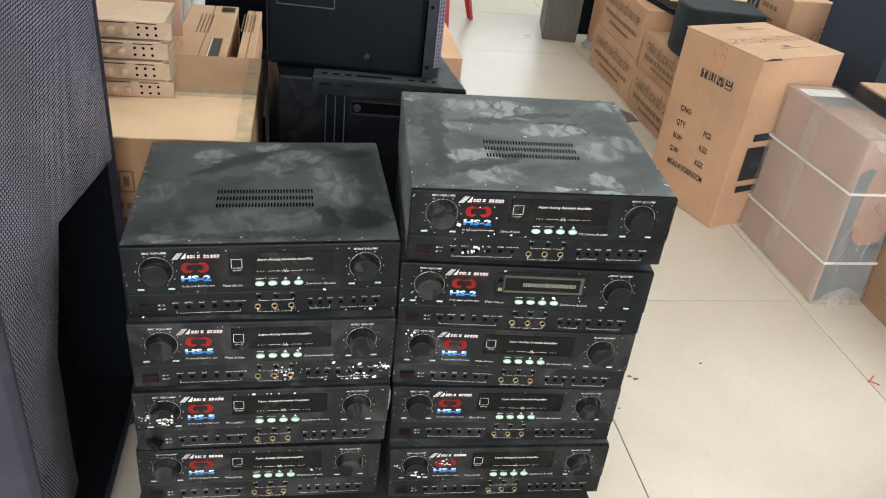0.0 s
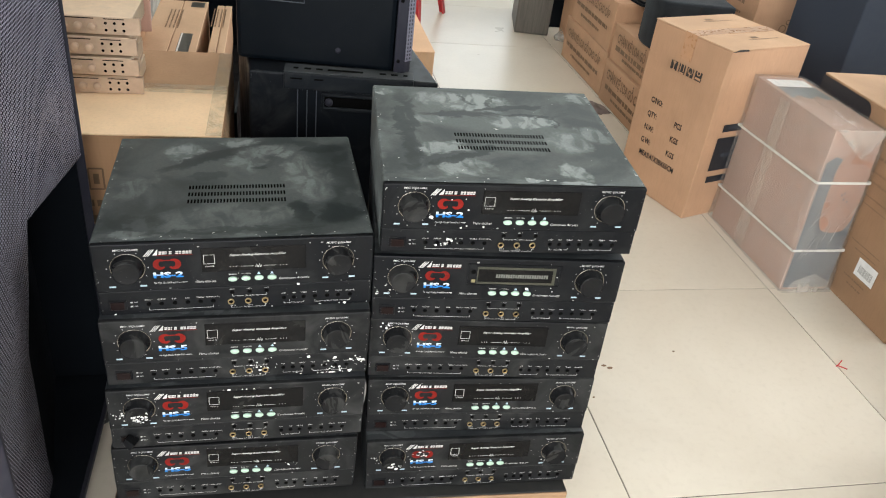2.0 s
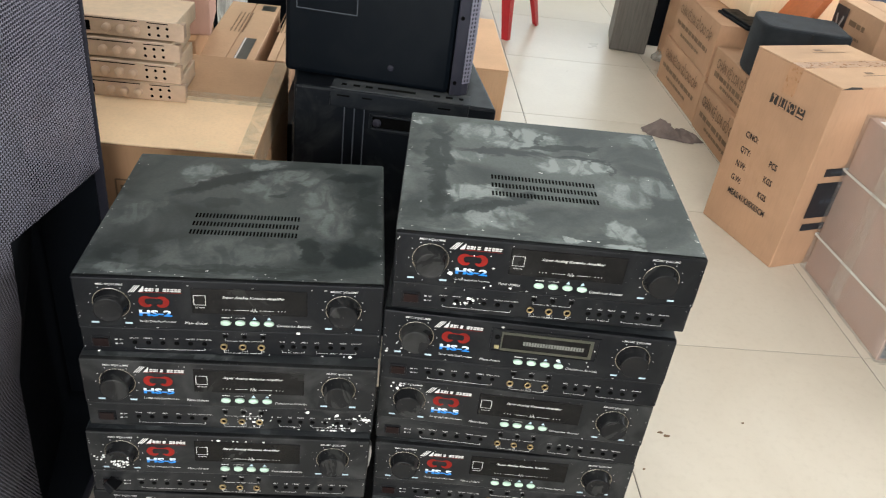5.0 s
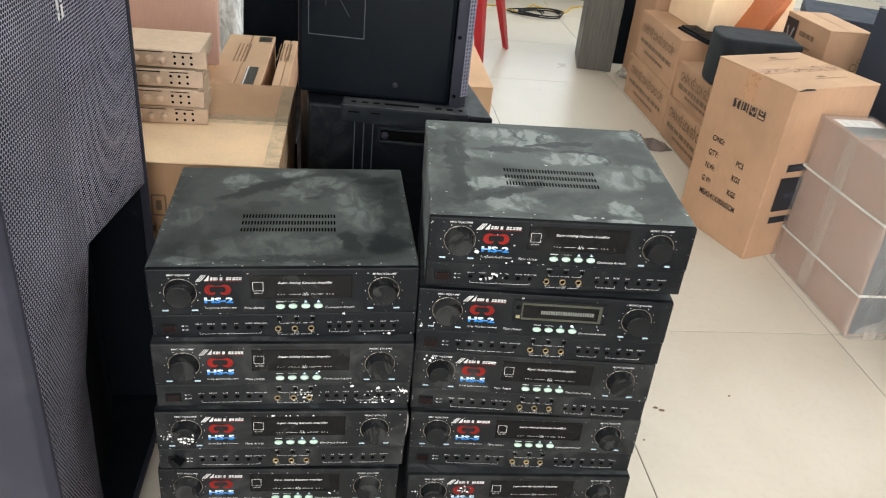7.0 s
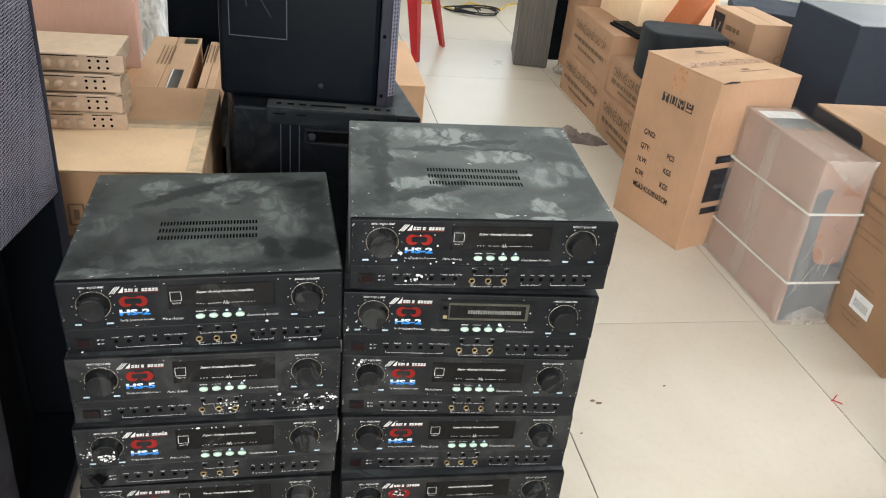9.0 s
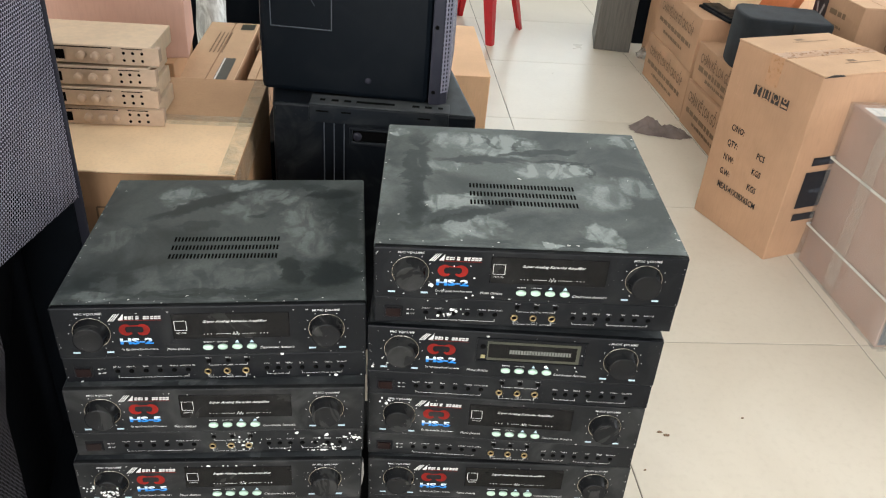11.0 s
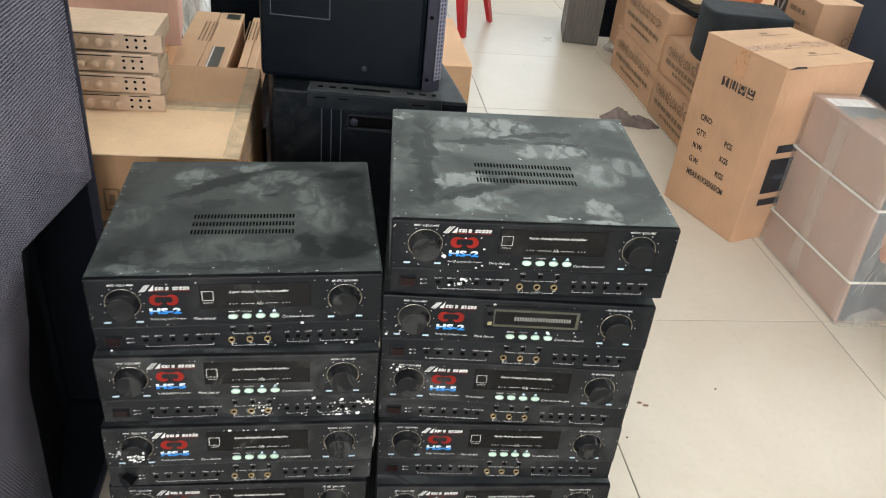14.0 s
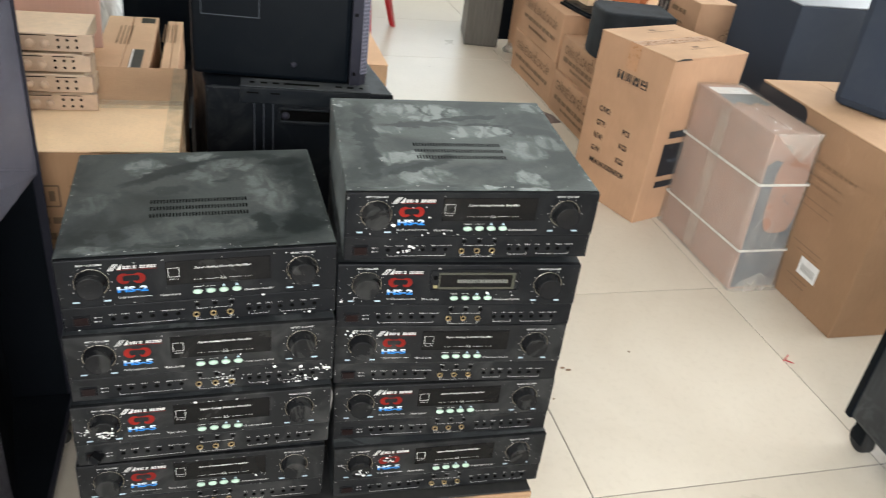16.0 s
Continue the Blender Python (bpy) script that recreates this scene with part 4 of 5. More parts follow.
for k in range(4):
    y = 0.0415 - 0.040 * k
    icons = bmesh.new()
    quad(icons, side_left(w, y, 0.513), 0.032, 0.033)
    part("handling_icon", icons, INK, tall, "black square handling icon")
    o = 0.0060
    if k == 0:
        quad(signs, side_left(w, y, 0.507, o), 0.004, 0.018)
        quad(signs, side_left(w, y, 0.498, o), 0.016, 0.004)
        prism(signs, [(-0.009, 0.016), (0.009, 0.016), (0.0, 0.0)], 0, 0.0001, side_left(w, y, 0.512, o))
    elif k == 1:
        for dy in (-0.008, 0.008):
            quad(signs, side_left(w, y + dy, 0.517, o), 0.004, 0.026)
        quad(signs, side_left(w, y, 0.499, o), 0.024, 0.004)
    elif k == 2:
        lathe(signs, [(0.013, 0.0), (0.010, 0.0)], side_left(w, y, 0.519, o), 14)
        quad(signs, side_left(w, y, 0.507, o), 0.003, 0.020)
    else:
        lathe(signs, [(0.009, 0.0), (0.005, 0.0)], side_left(w, y, 0.524, o), 14)
        quad(signs, side_left(w, y, 0.505, o), 0.026, 0.008)
tagged(part("icon_signs", signs, CARD, tall), kind="stuff")
bm = bmesh.new()
quad(bm, side_front(d, -0.050, 0.255), 0.180, 0.130)
quad(bm, side_front(d, -0.028, 0.356), 0.200, 0.028)
quad(bm, side_front(d, -0.040, 0.155), 0.190, 0.026)
part("front_label", bm, LABEL_BLACK, tall, "black printed label blocks")
bm = bmesh.new()
r2 = random.Random(3)
bars(bm, side_front(d, -0.050, 0.250, 0.0060), 0.10, 0.016, r2)
bars(bm, side_front(d, -0.028, 0.356, 0.0060), 0.15, 0.009, r2)
tagged(part("label_lettering", bm, RIB, tall), kind="stuff")
bm = bmesh.new()
for x, y, wd in ((0.04, 0.11, 0.15), (0.05, -0.10, 0.15)):
    bars(bm, Matrix.Translation((x, y, h + 0.0009)), wd, 0.006, r2)
    quad(bm, Matrix.Translation((x - 0.03, y + (0.022 if y > 0 else 0.02), h + 0.0009)), 0.034, 0.017)
tagged(part("top_print", bm, INK_BROWN, tall), kind="stuff")
bm = bmesh.new()
prism(bm, [(-0.055, 0.0), (0.03, 0.0), (0.02, 0.006), (-0.02, 0.008)], 0, 0.001, Matrix.Translation((-w / 2 + 0.055, -d / 2 - 0.0015, h - 0.006)) @ FRONT)
part("torn_edge", bm, INK, tall, "dark torn corner")

# the carton wrapped in film
w, d, h = 0.172, 0.478, 0.552
wrapped = carton("wrapped_carton", "rose cardboard carton wrapped in clear film and white straps", pose(1.945, 2.152, 0, 0, 0, 0.5), w, d, h, CARD_ROSE, CARD_ROSE, "y", None)
FACE = Matrix.Translation((0, -d / 2 - 0.0058, 0)) @ FRONT


def rounded(cx, cz, rx, rz, n=22, square=2.6):
    """An oval with flattened sides."""
    pts = []
    for k in range(n):
        a = 2 * math.pi * k / n
        c, q = math.cos(a), math.sin(a)
        pts.append((cx + rx * math.copysign(abs(c) ** (2 / square), c), cz + rz * math.copysign(abs(q) ** (2 / square), q)))
    return pts


def flat_shape(bm, outline, m):
    own = bmesh.new()
    own.faces.new([own.verts.new((x, y, 0)) for x, y in outline])
    return join(bm, own, m)


SLATE = plain("slate_print", (0.12, 0.135, 0.15), 0.5, 0, 20, 0.4)
ROSE_PRINT = plain("rose_print", (0.36, 0.21, 0.155), 0.6, 0, 24, 0.2)
bm = bmesh.new()
flat_shape(bm, [(-w / 2 + 0.003, 0.012), (w / 2 - 0.003, 0.012), (w / 2 - 0.003, 0.30), (0.055, 0.44), (-w / 2 + 0.03, 0.47), (-w / 2 + 0.003, 0.45)], FACE)
part("dark_print", bm, SLATE, wrapped, "dark slate printed panel")
bm = bmesh.new()
flat_shape(bm, rounded(0.020, 0.352, 0.062, 0.138, 24, 3.4), FACE @ Matrix.Translation((0, 0, 0.0006)))
part("print_figure", bm, ROSE_PRINT, wrapped, "rose printed rounded figure")
bm = bmesh.new()
for x, z in ((0.010, 0.345), (0.022, 0.330), (0.036, 0.322), (0.018, 0.352)):
    quad(bm, FACE @ Matrix.Translation((x, z, 0.0010)), 0.005, 0.008)
part("print_spots", bm, SLATE, wrapped)
bm = bmesh.new()
quad(bm, Matrix.Translation((0.0, 0.175, h + 0.0006)), 0.140, 0.070)
part("address_label", bm, LABEL_WHITE, wrapped, "white paper label")
bm = bmesh.new()
flat_shape(bm, [(-0.072, 0.030), (-0.040, 0.060), (-0.010, 0.028), (0.030, 0.055), (0.048, 0.018), (0.074, 0.030), (0.074, 0.138), (-0.072, 0.138)], Matrix.Translation((0, 0, h + 0.0006)))
part("dark_print", bm, SLATE, wrapped, "dark slate printed panel")
bm = bmesh.new()
for k in range(4):
    quad(bm, Matrix.Translation((-0.048 + 0.032 * k, 0.178, h + 0.0012)), 0.003, 0.062)
part("label_bars", bm, PALE_BLUE, wrapped)
# two skins of film, the outer one creased and loose at the foot
bm = bmesh.new()
own = bmesh.new()
box(own, -w / 2 - 0.007, w / 2 + 0.006, -d / 2 - 0.007, d / 2 + 0.008, 0.002, h + 0.005)
bmesh.ops.subdivide_edges(own, edges=own.edges[:], cuts=15, use_grid_fill=True)
for v in own.verts:
    crease = Vector((noise.noise(v.co * 21), noise.noise(v.co * 21 + Vector((5, 0, 0))), 0)) * 0.0024
    flare = max(0.0, 1 - v.co.z / 0.10)
    v.co += crease * (1 + flare) + Vector((v.co.x * 0.05, v.co.y * 0.02, 0)) * flare
for f in own.faces:
    f.smooth = True
join(bm, own)
part("stretch_film", bm, FILM, wrapped, "wrinkled clear stretch film")
FOLD = clear_film("folded_film", (0.74, 0.69, 0.62), 0.18, 0.30)
for pts, z in ((((-0.090, 0.0, 0.006), (0.094, 0.0, 0.006), (0.060, -0.004, -0.040), (0.022, -0.005, -0.086), (-0.034, -0.003, -0.040)), h), (((-0.093, -0.010, 0.002), (0.093, -0.010, 0.002), (0.070, -0.004, 0.040), (0.012, -0.002, 0.068), (-0.060, -0.003, 0.038)), 0.0)):
    bm = bmesh.new()
    own = bmesh.new()
    middle = own.verts.new(sum((Vector(p) for p in pts), Vector()) / len(pts) + Vector((0.004, -0.006, 0.0)))
    ring = [own.verts.new(p) for p in pts]
    for k in range(len(ring)):
        own.faces.new((middle, ring[k], ring[(k + 1) % len(ring)]))
    join(bm, own, Matrix.Translation((0, -d / 2 - 0.0112, z)))
    part("film_fold", bm, FOLD, wrapped, "folded milky end of the film")
# creases of gathered film running down the front
bm = bmesh.new()
r5 = random.Random(12)
for k in range(9):
    x, z, lean, long = r5.uniform(-0.06, 0.07), r5.uniform(0.06, 0.30), r5.uniform(-0.5, 0.1), r5.uniform(0.05, 0.13)
    own = bmesh.new()
    prism(own, [(-0.0006, -long / 2), (0.0016, 0.0), (0.0004, long / 2), (-0.0012, 0.01)], 0, 0.0012)
    join(bm, own, FACE @ Matrix.Translation((x, z, 0.0042)) @ Matrix.Rotation(lean, 4, "Z"))
tagged(part("film_creases", bm, FOLD, wrapped, "pale creases in the film"), kind="stuff")
bm = bmesh.new()
quad(bm, side_left(w, 0.03, h / 2, 0.0115), 0.060, h - 0.012)
quad(bm, Matrix.Translation((-0.01, 0.03, h + 0.0072)), w, 0.060)
part("clear_tape", bm, TAPE_CLEAR, wrapped, "long strip of clear tape")
for z, lift in ((0.372, 0.014), (0.132, 0.018)):
    bm = bmesh.new()
    e = 0.0095
    for a in ((-w / 2 - e, -w / 2 - e + 0.0012, -d / 2 - e, d / 2 + e), (w / 2 + e - 0.0012, w / 2 + e, -d / 2 - e, d / 2 + e), (-w / 2 - e, w / 2 + e, -d / 2 - e, -d / 2 - e + 0.0012), (-w / 2 - e, w / 2 + e, d / 2 + e - 0.0012, d / 2 + e)):
        box(bm, *a, z - 0.0040, z + 0.0040)
    for v in bm.verts:
        v.co.z += lift * (0.5 - v.co.y / d)
    part("strap", bm, STRAP, wrapped, "white plastic strap")
for child in wrapped.children:
    for v in child.data.vertices:
        up = v.co.z / h
        v.co.y += 0.030 * up * (0.5 - v.co.y / d)

# the wide carton and what stands on it
w, d, h = 0.415, 0.690, 0.604
# body colour darkened to hold the shade on the left side
wide = carton("wide_carton", "large brown carton with a white barcode sticker and black corner print", pose(2.254, 1.965, 0, 0, 0, -0.3), w, d, h, CARD_SHADED, CARD_TOPLIT, "y", None)
bm = bmesh.new()
corner = [(0.344, 0.598), (0.344, 0.49)] + [(0.112 - 0.036 * math.sin(a), 0.526 - 0.036 * math.cos(a)) for a in np.linspace(0, math.pi / 2, 7)] + [(0.112 - 0.036 * math.cos(a), 0.562 + 0.036 * math.sin(a)) for a in np.linspace(0, math.pi / 2, 7)]
prism(bm, corner[::-1], 0, 0.0003, Matrix.Translation((-w / 2 - 0.0050, 0, 0)) @ Matrix.Rotation(radians(-90), 4, "Z") @ FRONT @ Matrix.Diagonal((-1, 1, 1, 1)))
part("corner_print", bm, LABEL_BLACK, wide, "black rounded corner print")
bm = bmesh.new()
for y, z, wd, hh in ((-0.10, 0.470, 0.24, 0.020), (-0.08, 0.425, 0.20, 0.013), (-0.08, 0.395, 0.20, 0.013), (-0.09, 0.350, 0.18, 0.010), (-0.10, 0.325, 0.14, 0.008), (-0.13, 0.205, 0.14, 0.008), (-0.14, 0.185, 0.10, 0.008), (-0.14, 0.092, 0.10, 0.010), (-0.15, 0.072, 0.07, 0.010)):
    bars(bm, side_left(w, y, z), wd, hh * 0.55, r2, 0.5)
tagged(part("side_print", bm, INK_FAINT, wide, "faded printed writing"), kind="stuff")
bm = bmesh.new()
box(bm, -0.045, 0.045, -0.03, 0.03, 0, 0.0004)
bm.transform(side_left(w, -0.17, 0.142))
part("barcode_sticker", bm, LABEL_WHITE, wide, "white sticker with grey bars")
bm = bmesh.new()
for k in range(16):
    quad(bm, side_left(w, -0.17 + 0.03 - 0.004 * k, 0.138, 0.0062), 0.0018 if k % 3 else 0.003, 0.026)
part("barcode", bm, GREY_INK, wide)

# ---------------------------------------------------------------- cartons of stands, right of the aisle


def stand_carton(m, w, d, h, readable, label):
    ob = carton("stand_carton", label, m, w, d, h, CARD, CARD, "x", None, "cartons of speaker stands")
    bm = bmesh.new()
    words = "CHÂN KỆ LOA GỖ CAO CẤP"
    if readable:
        letters(bm, words, 0.062, side_left(w, 0.0, h * 0.70), 0.0, d * 0.88 / 0.86, 0.0012)
    else:
        letters(bm, words, 0.058, side_left(w, 0.0, h * 0.68), 0.0, d * 0.86 / 0.82, 0.001)
    r3 = random.Random(int(h * 1000))
    bars(bm, side_left(w, 0.0, h * 0.42), d * 0.80, 0.024, r3)
    bars(bm, side_left(w, 0.0, h * 0.24), d * 0.5, 0.016, r3)
    part("side_lettering", bm, INK_BROWN, ob, "faded brown printed lettering")
    return ob


stand_carton(pose(2.078, 3.270, 0, 0, 0, 0), 0.50, 0.62, 0.205, True, "long brown carton with printed lettering, lowest of the near pile")
stand_carton(pose(2.095, 3.280, 0.205, 0, 0, 1), 0.50, 0.62, 0.170, False, "long brown carton lying on another one")
stand_carton(pose(2.085, 3.912, 0, 0, 0, 0), 0.50, 0.63, 0.225, False, "long brown carton, lowest of the far pile")
stand_carton(pose(2.088, 3.895, 0.225, 0, 0, -1), 0.50, 0.60, 0.240, False, "long brown carton, second of the far pile")
carton("stand_carton", "brown carton with blank sides on top of the far pile", pose(2.190, 3.960, 0.465, 0, 0, 3), 0.42, 0.46, 0.21, CARD_PALE, CARD_PALE, "y", None, "cartons of speaker stands")
carton("stand_carton", "brown carton standing behind the far pile", pose(2.075, 4.42, 0, 0, 0, 0), 0.30, 0.32, 0.66, CARD, CARD, "y", None, "cartons of speaker stands")

spk = thing("round_fronted_speaker", "small black leatherette speaker with rounded front, lying on cartons", "loudspeaker", pose(2.03, 3.275, 0.375, 0, 0, -9))
bm = bmesh.new()
outline = [(0.155, -0.118), (0.155, 0.125), (-0.13, 0.125)] + [(-0.135 - 0.055 * math.sin(a) ** 0.7, 0.122 * math.cos(a)) for a in np.linspace(0.15, math.pi - 0.15, 12)] + [(-0.13, -0.125)]
prism(bm, outline, 0.0, 0.215, None, 0.010)
part("shell", bm, FABRIC, spk, "black leatherette shell")
bm = bmesh.new()
box(bm, -0.004, 0.004, -0.1275, -0.1255, 0.01, 0.205, 0.0005, 1)
part("seam", bm, RUBBER, spk)

tray = thing("black_tray", "flat black plastic tray lying on a carton", "tray", pose(2.02, 3.70, 0.465, 0, 0, 8))
bm = bmesh.new()
box(bm, -0.11, 0.11, -0.14, 0.14, 0, 0.012, 0.004)
box(bm, -0.10, 0.10, -0.13, 0.13, 0.012, 0.022, 0.004)
part("shell", bm, CABINET, tray)
board = thing("orange_board", "orange board leaning over the cartons", "board", pose(2.14, 3.70, 0.487, 0, 28, 12))
bm = bmesh.new()
box(bm, -0.02, 0.02, -0.16, 0.16, 0, 0.30, 0.004)
part("panel", bm, ORANGE, board)

slim = carton("slim_carton", "brown carton with a dark printed corner beside black cabinets", pose(2.385, 3.370, 0, 0, 0, 2), 0.195, 0.350, 0.650, CARD, CARD_TOPLIT, "y", None)
bm = bmesh.new()
quad(bm, side_left(0.195, 0.115, 0.56), 0.10, 0.14)
part("corner_print", bm, LABEL_BLACK, slim, "dark printed corner")
bm = bmesh.new()
quad(bm, side_left(0.195, 0.130, 0.56, 0.006) @ Matrix.Rotation(0.3, 4, "Z"), 0.012, 0.07)
quad(bm, side_left(0.195, 0.100, 0.56, 0.006) @ Matrix.Rotation(-0.3, 4, "Z"), 0.012, 0.07)
part("pale_mark", bm, GREY_INK, slim)
bm = bmesh.new()
bars(bm, side_left(0.195, -0.02, 0.585), 0.12, 0.022, r2)
bars(bm, side_left(0.195, -0.02, 0.535), 0.10, 0.012, r2)
lathe(bm, [(0.018, 0.0), (0.014, 0.0)], side_front(0.35, 0.055, 0.50), 14)
lathe(bm, [(0.012, 0.0), (0.008, 0.0)], side_front(0.35, 0.075, 0.53), 14)
tagged(part("print", bm, INK_BROWN, slim), kind="stuff")
pale = carton("pale_carton", "grey-white carton with a red corner mark behind the piles", pose(2.62, 4.15, 0, 0, 0, 4), 0.46, 0.40, 0.500, CARD_WHITE, CARD_WHITE, "y", None)
bm = bmesh.new()
quad(bm, side_front(0.40, -0.16, 0.475), 0.06, 0.035)
part("red_mark", bm, RED_PLASTIC, pale)


# ---------------------------------------------------------------- cabinets


def cabinet(name, label, m, w, d, h, material, top=None, bevel=0.006):
    ob = thing(name, label, "loudspeaker", m)
    bm = bmesh.new()
    box(bm, -w / 2, w / 2, -d / 2, d / 2, 0, h - (0.006 if top else 0), bevel)
    part("body", bm, material, ob)
    if top:
        bm = bmesh.new()
        box(bm, -w / 2 - 0.001, w / 2 + 0.001, -d / 2 - 0.001, d / 2 + 0.001, h - 0.0058, h, 0.002, 1)
        part("top_panel", bm, top, ob, "pale grey dusty top")
    return ob


cabinet("black_cabinet", "large blue-black loudspeaker cabinet with pale dusty top", pose(2.655, 2.815, 0, 0, 0, 0), 0.62, 0.405, 0.800, CABINET_BLUE, CABINET_TOP)
cabinet("black_cabinet", "blue-black cabinet standing behind cartons", pose(2.98, 4.02, 0, 0, 0, -25), 0.60, 0.45, 0.560, CABINET_BLUE)
cabinet("black_cabinet", "black cabinet standing on a brown carton", pose(2.300, 2.055, 0.604, 0, 0, 24), 0.24, 0.20, 0.42, CABINET_BLUE, None, 0.03)
cabinet("tall_black_cabinet", "tall black loudspeaker cabinet behind the cartons", pose(0.035, 3.46, 0, 0, 0, 0), 0.66, 0.50, 1.30, CABINET)

grey = cabinet("wood_veneer_cabinet", "tall grey wood-veneer loudspeaker standing beside the aisle", pose(1.792, 4.765, 0, 0, 0, -12), 0.205, 0.36, 0.95, GREY_WOOD)
bm = bmesh.new()
box(bm, -0.099, 0.099, -0.17, 0.17, -0.004, 0.0, 0.0)
bm.transform(Matrix.Translation((0, 0, 0.0045)))
part("plinth", bm, RUBBER, grey)
cabinet("black_cabinet", "narrow black cabinet beside a veneered loudspeaker", pose(1.975, 4.94, 0, 0, 0, 0), 0.11, 0.36, 0.95, CABINET)
cabinet("black_bench", "long low black cabinet against the far end", pose(2.0, 6.75, 0, 0, 0, 0), 2.4, 0.45, 0.55, CABINET)

case = thing("wheeled_case", "black scuffed equipment case on casters", "case", pose(2.013, 0.935, 0, 0, 0, -4))
bm = bmesh.new()
box(bm, -0.27, 0.27, -0.27, 0.27, 0.085, 0.62, 0.012)
part("body", bm, CASE, case)
bm = bmesh.new()
for a in (-0.274, 0.252):
    for b in (-0.274, 0.252):
        box(bm, a, a + 0.022, b, b + 0.022, 0.083, 0.622, 0.003)
part("corner_rails", bm, CABINET, case)
wheel = None
for x in (-0.232, 0.22):
    for y in (-0.20, 0.225):
        m = Matrix.Translation((x, y, 0.036))
        if wheel is None:
            bm = bmesh.new()
            lathe(bm, [(0, -0.014), (0.030, -0.014), (0.036, -0.009), (0.036, 0.009), (0.030, 0.014), (0, 0.014)], Matrix.Rotation(radians(90), 4, "Y"), 20)
            wheel = part("caster_wheel", bm, RUBBER, case, "", m)
            bm = bmesh.new()
            box(bm, -0.022, -0.018, -0.02, 0.02, -0.005, 0.0485)
            box(bm, 0.018, 0.022, -0.02, 0.02, -0.005, 0.0485)
            box(bm, -0.022, 0.022, -0.03, 0.03, 0.0440, 0.0485)
            fork = part("caster_fork", bm, CABINET, wheel)
        else:
            again(fork, again(wheel, case, m))

# lower loudspeaker, its back to the amplifiers
low = thing("loudspeaker", "black plastic loudspeaker cabinet with recessed handle and top hinge plate", "loudspeaker", pose(0.412, 1.866, 0, 0, 0, -5.5))
hz = 0.680
bm = bmesh.new()
outline = [(-0.226, 0.0), (0.226, 0.0), (0.140, 0.433), (-0.312, 0.433)]
own = bmesh.new()
prism(own, outline, 0, hz, None, 0.006)
# recess for the handle
join(bm, own)
part("shell", bm, SCUFFED, low)
bm = bmesh.new()
for x in (-0.112, -0.0895, -0.067):
    box(bm, x - 0.0012, x + 0.0012, -0.0025, 0.002, 0.05, hz - 0.040, 0.0006, 1)
part("ribs", bm, RIB, low, "thin vertical ribs")
bm = bmesh.new()
for _ in range(20):
    a = r2.random()
    s = abs(r2.gauss(0, 0.0010)) + 0.0004
    if a < 0.5:
        m = Matrix.Translation((r2.uniform(-0.224, 0.224), -0.0004 + abs(r2.gauss(0, 0.002)), hz + 0.0003))
    elif a < 0.75:
        m = Matrix.Translation((-0.222 + abs(r2.gauss(0, 0.002)), -0.0004, hz - r2.uniform(0.004, 0.30))) @ FRONT @ Matrix.Rotation(radians(90), 4, "Z")
    else:
        m = Matrix.Translation((r2.uniform(-0.224, -0.15), -0.0004, hz - r2.uniform(0.004, 0.03))) @ FRONT
    n = r2.randint(5, 7)
    prism(bm, [(s * r2.uniform(1.0, 3.5) * math.cos(6.283 * k / n), s * r2.uniform(0.3, 0.8) * math.sin(6.283 * k / n)) for k in range(n)], 0, 0.0004, m)
tagged(part("edge_wear", bm, PLATE_TOP, low, "pale worn edges"), kind="stuff")
bm = bmesh.new()
box(bm, -0.145, 0.165, -0.008, 0.004, hz - 0.038, hz + 0.003, 0.003)
plate = part("hinge_plate", bm, PLATE, low, "dark plastic hinge plate")
bm = bmesh.new()
box(bm, -0.145, 0.165, -0.006, 0.050, hz + 0.0035, hz + 0.006, 0.001)
part("plate_top", bm, PLATE_TOP, plate, "dusty grey slotted top of the plate")
bm = bmesh.new()
for x, wd in ((-0.118, 0.012), (-0.09, 0.016), (-0.062, 0.016), (0.0, 0.085), (0.090, 0.016), (0.118, 0.016), (0.145, 0.010)):
    quad(bm, Matrix.Translation((x, 0.020, hz + 0.0064)), wd, 0.013)
for x, wd in ((-0.115, 0.028), (-0.062, 0.022), (0.11, 0.028)):
    quad(bm, Matrix.Translation((x, -0.0084, hz - 0.010)) @ FRONT, wd, 0.004)
tagged(part("plate_relief", bm, HOLE, plate), kind="stuff")
bm = bmesh.new()
x0, x1, z0, z1 = -0.055, 0.140, hz - 0.088, hz - 0.046
box(bm, x0, x1, -0.006, 0.004, z0, z0 + 0.009, 0.003)
box(bm, x0, x1, -0.006, 0.004, z1 - 0.006, z1, 0.002)
box(bm, x0, x0 + 0.007, -0.006, 0.004, z0, z1, 0.002)
box(bm, x1 - 0.007, x1, -0.006, 0.004, z0, z1, 0.002)
handle = part("handle_rim", bm, PLATE, low, "rim of the recessed handle")
bm = bmesh.new()
quad(bm, Matrix.Translation(((x0 + x1) / 2, -0.0012, (z0 + z1) / 2)) @ FRONT, x1 - x0 - 0.01, z1 - z0 - 0.008)
part("handle_recess", bm, HOLE, handle)
bm = bmesh.new()
lathe(bm, [(0.010, 0), (0.010, 0.003), (0.006, 0.005), (0, 0.005)], Matrix.Translation((x0 + 0.018, -0.0014, (z0 + z1) / 2)) @ FRONT, 16)
part("handle_bolt", bm, BEZEL, handle)

